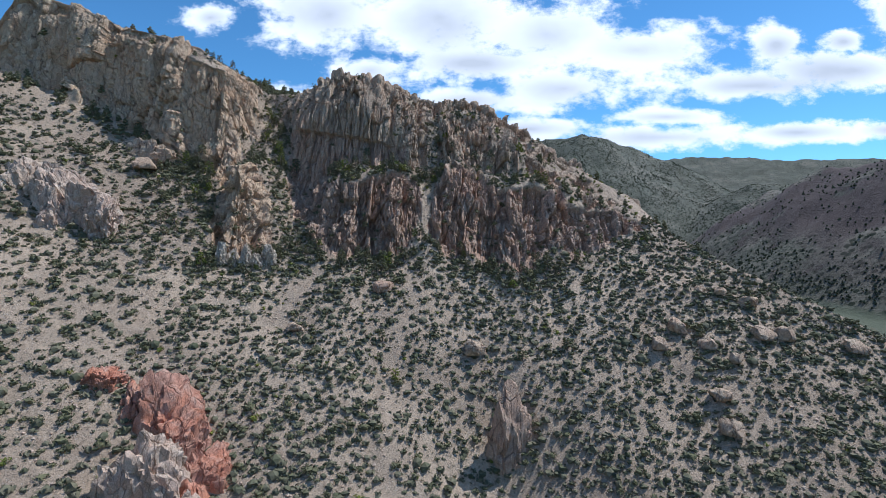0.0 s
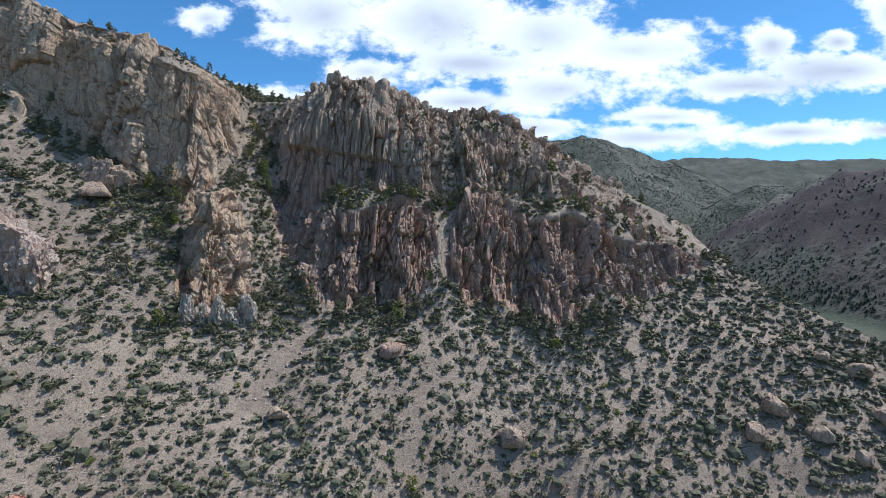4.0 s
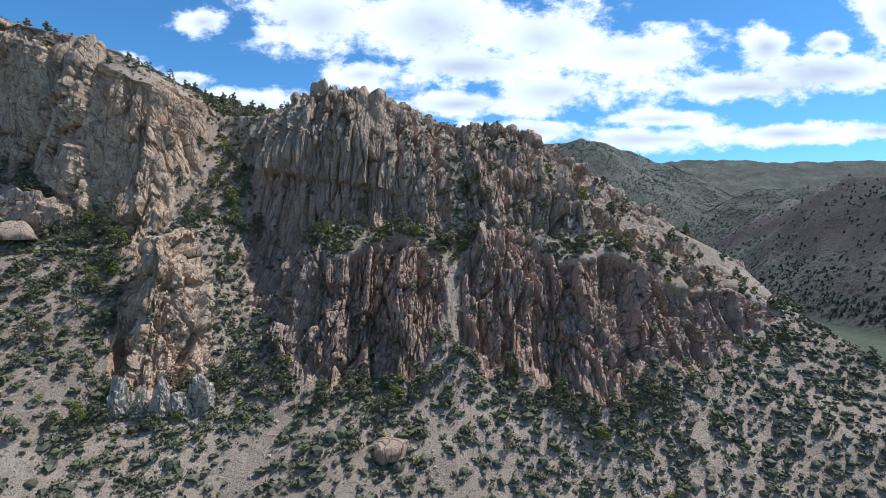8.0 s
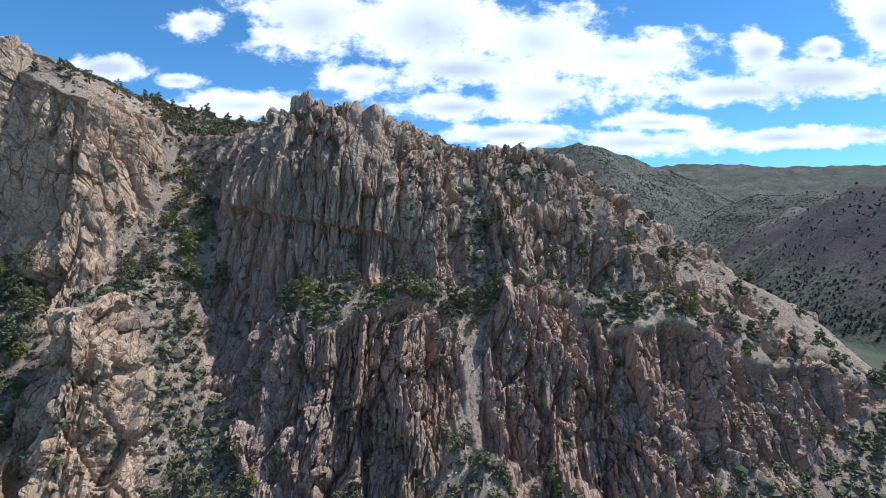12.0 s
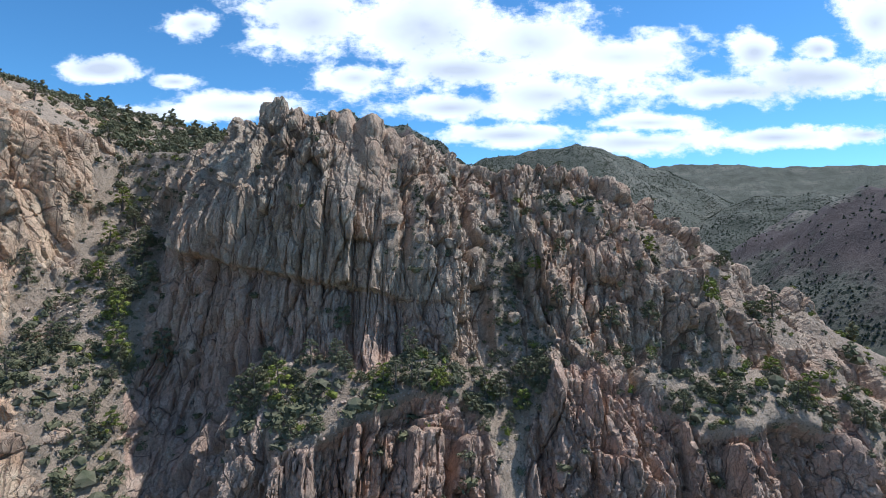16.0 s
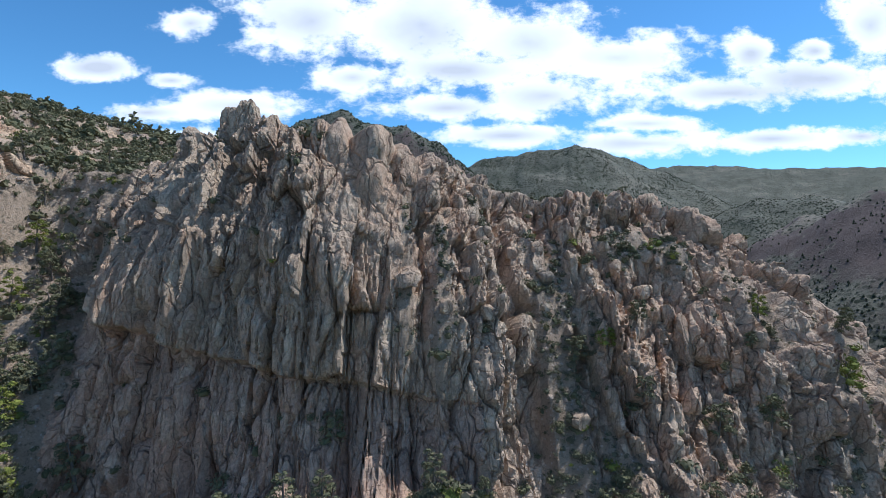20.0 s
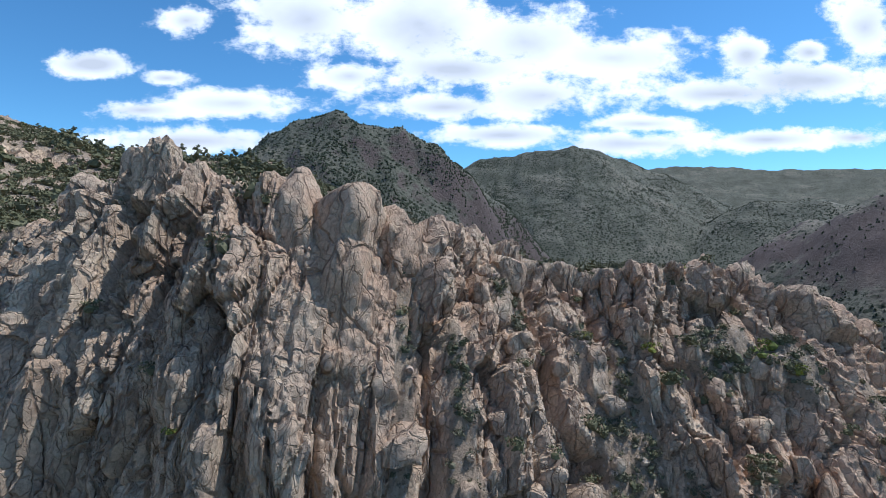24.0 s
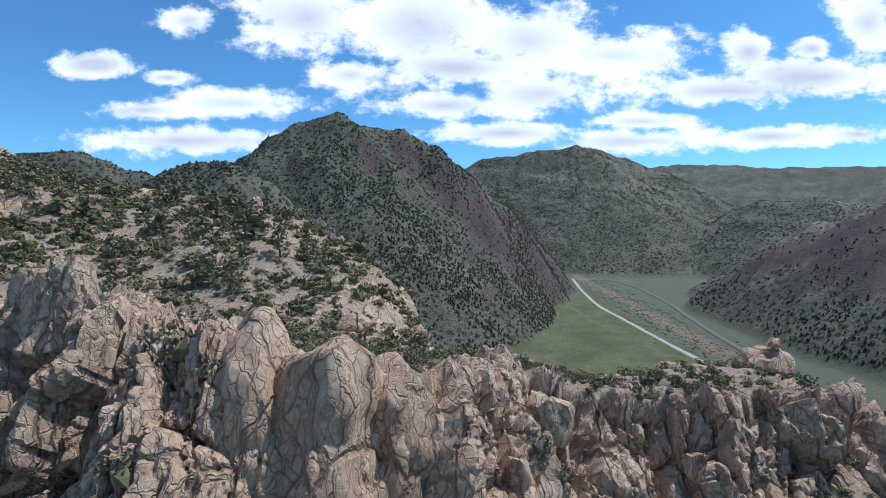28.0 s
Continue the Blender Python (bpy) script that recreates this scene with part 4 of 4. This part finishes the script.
# ---- junipers and pinyons ----
TREES = []
for s in range(6):
    h = (3.4, 4.2, 5.2, 2.8, 4.6, 3.8)[s]
    wood, crown = tree_shapes(s, h, (1.5, 1.7, 1.9, 1.6, 1.5, 2.0)[s])
    TREES.append((sheet_mesh("trunk", *wood, BARK), sheet_mesh("crown", *crown, JUNIPER, False), sheet_mesh("crown", *crown, BRIGHT, False), crown))
tree_d = (barren + 0.2) * seen * (0.002 + 0.16 * near_y(FOOT_Y, 3.5, -3) * smooth(40, 25, GX)
                          + 0.22 * near_y(LEDGE_Y, 3.0, -4) * (GX > -60) * (0.3 + 0.7 * smooth(8, 0, GX)) * smooth(56, 40, GX)
                          + 0.20 * np.exp(-((GX + 43 + 0.5 * (GY - 133)) / 5) ** 2) * smooth(138, 150, GY) * smooth(190, 180, GY)
                          + 0.14 * smooth(172, 182, GY) * smooth(-10, -25, GX) * smooth(-115, -95, GX) + 0.008 * smooth(176, 180, GY) * (GX > -15) * (GX < 60)
                          + 0.05 * np.exp(-((GX + 74) / 9) ** 2 - ((GY - 126) / 11) ** 2) + 0.012 * (GX < -62) * (GX > -110) * smooth(108, 120, GY) + 0.02 * (GX > 25) * (GX < 75) * smooth(135, 145, GY) + 0.03 * smooth(-24, -18, GX) * smooth(40, 30, GX) * smooth(153, 158, GY) * smooth(175, 168, GY))
tree_d = tree_d * (1 - smooth(-44, -42, GX) * smooth(-18, -22, GX) * smooth(158, 160, GY) * smooth(174, 172, GY)) * (1 - smooth(-23, -20, GX) * smooth(24, 20, GX) * smooth(163, 166, GY) * smooth(196, 190, GY))
order = np.concatenate([pick(tree_d * (GY < 171), 520), pick(tree_d * (GY >= 171), 190)])
order = order[np.argsort(np.hypot(verts[order, 0] + 20, verts[order, 1] - 143))]
for i in order[:295]:
    wood, green, spring, _ = TREES[rng.randint(6)]
    bright = rng.rand() < 0.10
    tree = new("juniper_tree")
    part("trunk", wood, tree)
    part("crown", spring if bright else green, tree)
    s = rng.uniform(0.45, 0.9)
    tree.matrix_basis = Matrix.Translation(verts[i]) @ pose(0, 0, -0.1, 0, 0, rng.uniform(0, 360)) @ Matrix.Diagonal((s, s, s * rng.uniform(0.9, 1.15), 1))
    tagged(tree, "bright spring-green bush on the slope" if bright else "dark green juniper rooted among rocks", "tree", "junipers")
PLAIN = []
for s in range(5):
    r = np.random.RandomState(s + 800)
    bits = []
    for q in range(7):
        v, f = small_shrub(s * 7 + q)
        a, up = q * 2.4, 0.3 + 0.42 * q
        bits.append((v * (1.0 - 0.08 * q) + np.array((0.8 * math.cos(a) * (1 - 0.12 * q), 0.8 * math.sin(a) * (1 - 0.12 * q), up)), f))
    PLAIN.append(joined(bits))
strew("juniper_scatter", "dark green junipers farther along the slopes", order[295:], PLAIN, 0.6, 1.05, JUNIPER)

# ---- trees on the far hills ----
fi_ok = np.where((np.abs(A) < 1.0) & (R > 330) & (R < 2700) & (FZ > 5))
fa = (FZ * 0 + R * np.gradient(R, axis=1) * np.gradient(A, axis=0))[fi_ok]
clump = smooth(-0.4, 0.4, fbm(FX / 60, FY / 60, 0 * FX, 3, 301))[fi_ok]
w = fa * np.where(R[fi_ok] < 1350, 2.2, 1.0) * np.where((FX[fi_ok] > 430) & (FY[fi_ok] < 1300), 0.30, 1.0) * np.where((FX[fi_ok] < 240) & (FY[fi_ok] > 560), 2.4, 1.0) * (0.25 + clump) / np.maximum(R[fi_ok], 500) ** 0.9
w = w * np.where((FX[fi_ok] > 100) & (FY[fi_ok] > 1400), 2.2, 1.0)
choice = rng.choice(len(fa), 72000, p=w / w.sum())
v0 = np.array([(1, 0, 0), (0, 1, 0), (-1, 0, 0), (0, -1, 0), (0, 0, 1), (0, 0, -0.6)], float)
f0 = np.array([(0, 1, 4), (1, 2, 4), (2, 3, 4), (3, 0, 4), (1, 0, 5), (2, 1, 5), (3, 2, 5), (0, 3, 5)])
ci, cj, many = fi_ok[0][choice], fi_ok[1][choice], len(choice)
size = rng.uniform(0.8, 1.6, many) * (1 + R[ci, cj] / 4000)
# each stands a little off the grid, on the ground
q, u = rng.rand(many, 1), rng.rand(many, 1)
k2, i2 = np.minimum(cj + 1, fm - 1), np.minimum(ci + 1, fn - 1)
spot = (fverts[ci * fm + cj] * (1 - q) + fverts[ci * fm + k2] * q) * (1 - u) + (fverts[i2 * fm + cj] * (1 - q) + fverts[i2 * fm + k2] * q) * u
form = v0[None] * np.stack([size, size, size * rng.uniform(0.9, 1.5, many)], 1)[:, None] * (0.8 + 0.5 * rng.rand(many, len(v0), 1))
spot[:, 2] += 0.5 * size
woods_v = (form + spot[:, None]).reshape(-1, 3)
woods_f = (f0[None] + len(v0) * np.arange(many)[:, None, None]).reshape(-1, 3)
tagged(new("far_woods", sheet_mesh("far_woods", woods_v, woods_f, FAR_GREEN, False)), "scattered dark junipers on the far hills", "woodland", kind="stuff")

# ---- loose stones on the talus ----
STONES = []
for s in range(6):
    r = np.random.RandomState(s + 500)
    v, f = ICO1
    STONES.append((v * r.uniform(0.65, 1.25, (12, 1)) * np.array((1, 0.8, 0.6)), f))
strew("talus_stones", "pale angular stones strewn over the talus", pick(barren * seen * (0.03 + 0.2 * smooth(0.1, 0.6, fbm(GX / 8, GY / 8, 0 * GX, 3, 211)) + 0.35 * smooth(176, 186, GY) * smooth(-5, -20, GX) + 0.4 * pocket + 0.3 * gully_bed + 0.25 * np.clip(trail + gully_in, 0, 1)), 9000), STONES, 0.12, 0.5, ROCK_PALE, 0.0)

# ---- bushes along the stream bed between the roads ----
vs, fs, n = [], [], 0
for _ in range(900):
    y = rng.uniform(520, 1350)
    x = np.interp(y, [500, 716, 966, 1350], [278, 285, 310, 350]) + rng.normal() * 26
    s = rng.uniform(0.6, 1.9)
    v, f = SHAPES[rng.randint(8)]
    vs.append(v * s + np.array((x, y, float(far_height(np.array([x]), np.array([y]))[0]))))
    fs.append(f + n)
    n += len(v)
tagged(new("stream_bushes", sheet_mesh("stream_bushes", np.concatenate(vs), np.concatenate(fs), JUNIPER, False)), "green bushes along the dry stream bed", "shrubs", kind="stuff")


# ---- boulders and outcrops ----
BOULDERS = {m.name: [boulder_mesh(s, m) for s in range(s0, s0 + 5)] for m, s0 in ((ROCK, 1), (ROCK_PALE, 11), (ROCK_DARK, 21))}


def boulder(x, y, size, material=ROCK, lift=0.0, turn=0.0, which=0, label="rounded tan boulder"):
    ob = new("boulder", BOULDERS[material.name][which % 5])
    ob.matrix_basis = pose(x, y, ground_at(x, y) + size[2] * 0.3 + lift, 0, 0, turn) @ Matrix.Diagonal((*size, 1))
    return tagged(ob, label, "boulder", "boulders")


def outcrop(name, label, x, y, z, size, seed, material, block=0.4, cut=0.25, turn=0):
    ob = new(name, boulder_mesh(seed, material, block, cut, ICO4, max(size[2] / size[0], 1.0)))
    ob.matrix_basis = pose(x, y, z, 0, 0, turn) @ Matrix.Diagonal((*size, 1))
    return tagged(ob, label, "rock", kind="")


def rock_mass(label, x, y, z, blocks, stone=ROCK, grain=1.0, cut=0.17):
    """A jointed mass of several great blocks: offset, half sizes, turn and shape of each."""
    top = tagged(new("rock_mass"), label, "rock", "rock masses")
    top.location = (x, y, z)
    for dx, dy, dz, sx, sy, sz, turn, seed in blocks:
        ob = part("rock_block", boulder_mesh(seed, stone, grain, cut, ICO4, max(sz / sx, 1.0)), top)
        ob.matrix_basis = pose(dx, dy, dz, 0, 0, turn) @ Matrix.Diagonal((sx, sy, sz, 1))
    return top


for _ in range(34):
    x, y = rng.uniform(-23, 6), rng.uniform(155.5, 168)
    if abs(x + 25.6) < 5 and y > 160:
        continue
    k1 = rng.uniform(0.55, 1.25)
    boulder(x, y, (k1, k1 * rng.uniform(0.8, 1.1), k1 * rng.uniform(0.8, 1.7)), ROCK, -0.1, rng.uniform(0, 360), rng.randint(5), "weathered tan block lodged among the pinnacles")
outcrop("rock_spire", "tall brown rock spire standing on the talus", 10.8, 96.8, 37.5, (5.6, 4.6, 21), 41, ROCK_DARK, 0.9, 0.2)
outcrop("grey_outcrop", "grey rock shelf below the cliff", -92, 147, 106, (10, 6, 7), 45, ROCK, 0.55, 0.2)
for x, y, sx, sz, w in ((46.5, 110, 1.7, 1.9, 0), (52, 114, 2.0, 2.3, 1), (56.5, 109, 2.0, 1.7, 2), (69, 110, 2.6, 1.9, 3), (73.5, 110, 2.4, 2.0, 4), (71, 119.5, 2.3, 1.9, 0),
                        (65.5, 122, 1.6, 1.3, 1), (62, 124, 1.3, 1.1, 2), (88, 108, 2.4, 1.8, 3), (60, 104, 1.4, 1.2, 4), (54, 98, 2.4, 1.6, 1), (53, 92, 2.2, 2.0, 2),
                        (-35.5, 108.5, 1.9, 1.2, 3), (5, 111.5, 2.5, 2.4, 1)):
    boulder(x, y, (sx * 1.2, sx * 1.1, sz * 1.15), ROCK, 0.1, x * 37, w, "rounded tan boulder resting on the talus")
# weathered blocks on the cliff: centre, half sizes, turn, shape
for x, y, z, sx, sy, sz, turn, w in ((-27.2, 157.2, 125.6, 1.7, 1.5, 1.6, 10, 0), (-21.2, 157.8, 122.6, 1.5, 1.4, 1.4, 40, 1), (-18.0, 161.2, 123.4, 1.1, 1.3, 2.0, 75, 2), (-22.4, 159.2, 125.4, 0.9, 1.0, 1.5, 20, 3),
                                     (-25.0, 158.4, 126.9, 0.9, 0.9, 0.9, 60, 4), (-0.8, 165.0, 118.2, 1.4, 1.2, 4.4, 5, 0), (-8.2, 166.4, 122.6, 1.3, 1.2, 2.3, 30, 2), (5.3, 161.8, 115.5, 1.2, 1.2, 3.8, 50, 3),
                                     (-4.5, 166.0, 122.0, 1.0, 1.0, 2.6, 80, 4), (-12.8, 160.0, 119.5, 1.1, 1.0, 2.4, 15, 1), (10.2, 187, 128.7, 2.9, 2.4, 1.8, 30, 1), (10.6, 186.8, 130.6, 0.75, 0.75, 0.7, 10, 2),
                                     (29.2, 178.2, 115.4, 4.4, 4.0, 3.6, 20, 3), (33.5, 176, 113.4, 2.8, 2.6, 2.2, 50, 4), (-14.0, 170.5, 130.2, 1.7, 1.6, 2.4, 40, 0), (-57, 141, 101.2, 2.4, 2.0, 1.6, 15, 2),
                                     (-54.5, 144, 101.0, 1.8, 1.6, 1.3, 60, 3), (-88, 139.5, 105, 3.5, 3.5, 2.6, 30, 3)):
    ob = new("boulder", BOULDERS[ROCK.name][w])
    ob.matrix_basis = pose(x, y, z, 0, 0, turn) @ Matrix.Diagonal((sx, sy, sz, 1))
    tagged(ob, "weathered tan block on the cliff", "boulder", "boulders")

rock_mass("rounded tan rock dome on the cliff crest", -25.8, 164.2, 129.6, [(0, 0, 0, 4.3, 4.9, 9.0, 0, 51), (-2.2, 0.2, 0.6, 3.2, 4.0, 7.6, 25, 62), (3.2, 0.8, -1.0, 2.8, 3.4, 7.0, 60, 63), (1.4, 3.0, 7.0, 1.1, 0.9, 0.6, 30, 61)], ROCK, 1.3, 0.07)
rock_mass("two-lobed tan rock knob on the cliff crest", -38.4, 166.2, 137.2, [(0.4, 0, 0, 1.5, 1.6, 3.1, 0, 52), (-1.5, 0.3, -0.5, 1.4, 1.5, 2.9, 40, 64), (2.2, 0.2, -1.2, 1.5, 1.6, 2.2, 80, 65)], ROCK, 0.8, 0.12)
rock_mass("knobbly tan rock mass on the crest", -17.5, 171.8, 130.5, [(0, 0, 0, 2.4, 2.2, 3.8, 0, 54), (2.4, 0.4, -0.8, 1.7, 1.6, 2.8, 30, 68), (-2.3, 0.2, -0.6, 1.5, 1.6, 2.6, 70, 69)])
rock_mass("jagged red rock outcrop on the slope", -49.5, 83, 45, [(0, 0, 1, 8.4, 6.0, 18.5, 0, 42), (7.5, -4, -4, 6.4, 5.5, 14, 40, 71), (-6.0, 1.5, 3, 5.6, 5.0, 13.5, 80, 72), (-13.5, 2.5, 14.5, 4.6, 3.6, 5.0, 10, 43), (3.5, -3, 3, 5.0, 4.6, 13, 25, 46), (9.5, -8, -8, 5.5, 5.0, 12, 15, 47)], ROCK_RED, 0.5, 0.2)
rock_mass("pale pinkish rock outcrop beside the red one", -46.5, 74, 42, [(-2, 0, 0.5, 7.5, 6.0, 14, 20, 73), (-7, -4, -2, 7, 6, 11, 50, 74), (6, -6, -4, 6.5, 5.5, 12, 70, 75)], ROCK_PALE, 0.5, 0.2)
rock_mass("pale broken rock outcrop on the slope", -97, 120, 92, [(0, 0, 0, 8, 6.5, 13, 0, 44), (8, -1.5, -2, 6.5, 5.5, 11, 40, 76), (-8.5, 1, 1, 7, 5.5, 12, 70, 77), (2, -5, -5, 7, 5, 10, 20, 78), (13, -3.5, -5, 4.5, 4.5, 8.5, 55, 79), (-14, -2, -4, 6, 5, 10, 25, 80)], ROCK_PALE, 0.45, 0.22)
rock_mass("whitish broken rock at the foot of the spur", -53, 123.0, 77.5, [(-5.0, -1.4, 0.5, 2.3, 2.2, 7.4, 0, 81), (-2.2, -0.8, -0.6, 1.9, 2.0, 6.4, 40, 82), (0.4, -0.2, 0.3, 2.0, 2.0, 5.6, 15, 86), (2.9, 0.8, -0.4, 1.8, 2.0, 5.8, 70, 83), (5.4, 2.0, 0.6, 2.1, 2.0, 5.4, 20, 84), (-7.6, 0.2, -0.6, 1.8, 2.0, 5.0, 10, 85)], ROCK_WHITE, 0.3, 0.2)
boulder(-17.5, 121.5, (3.0, 2.6, 2.4), ROCK_DARK, -0.5, 20, 0, "dark grey-brown rock half buried in the talus")
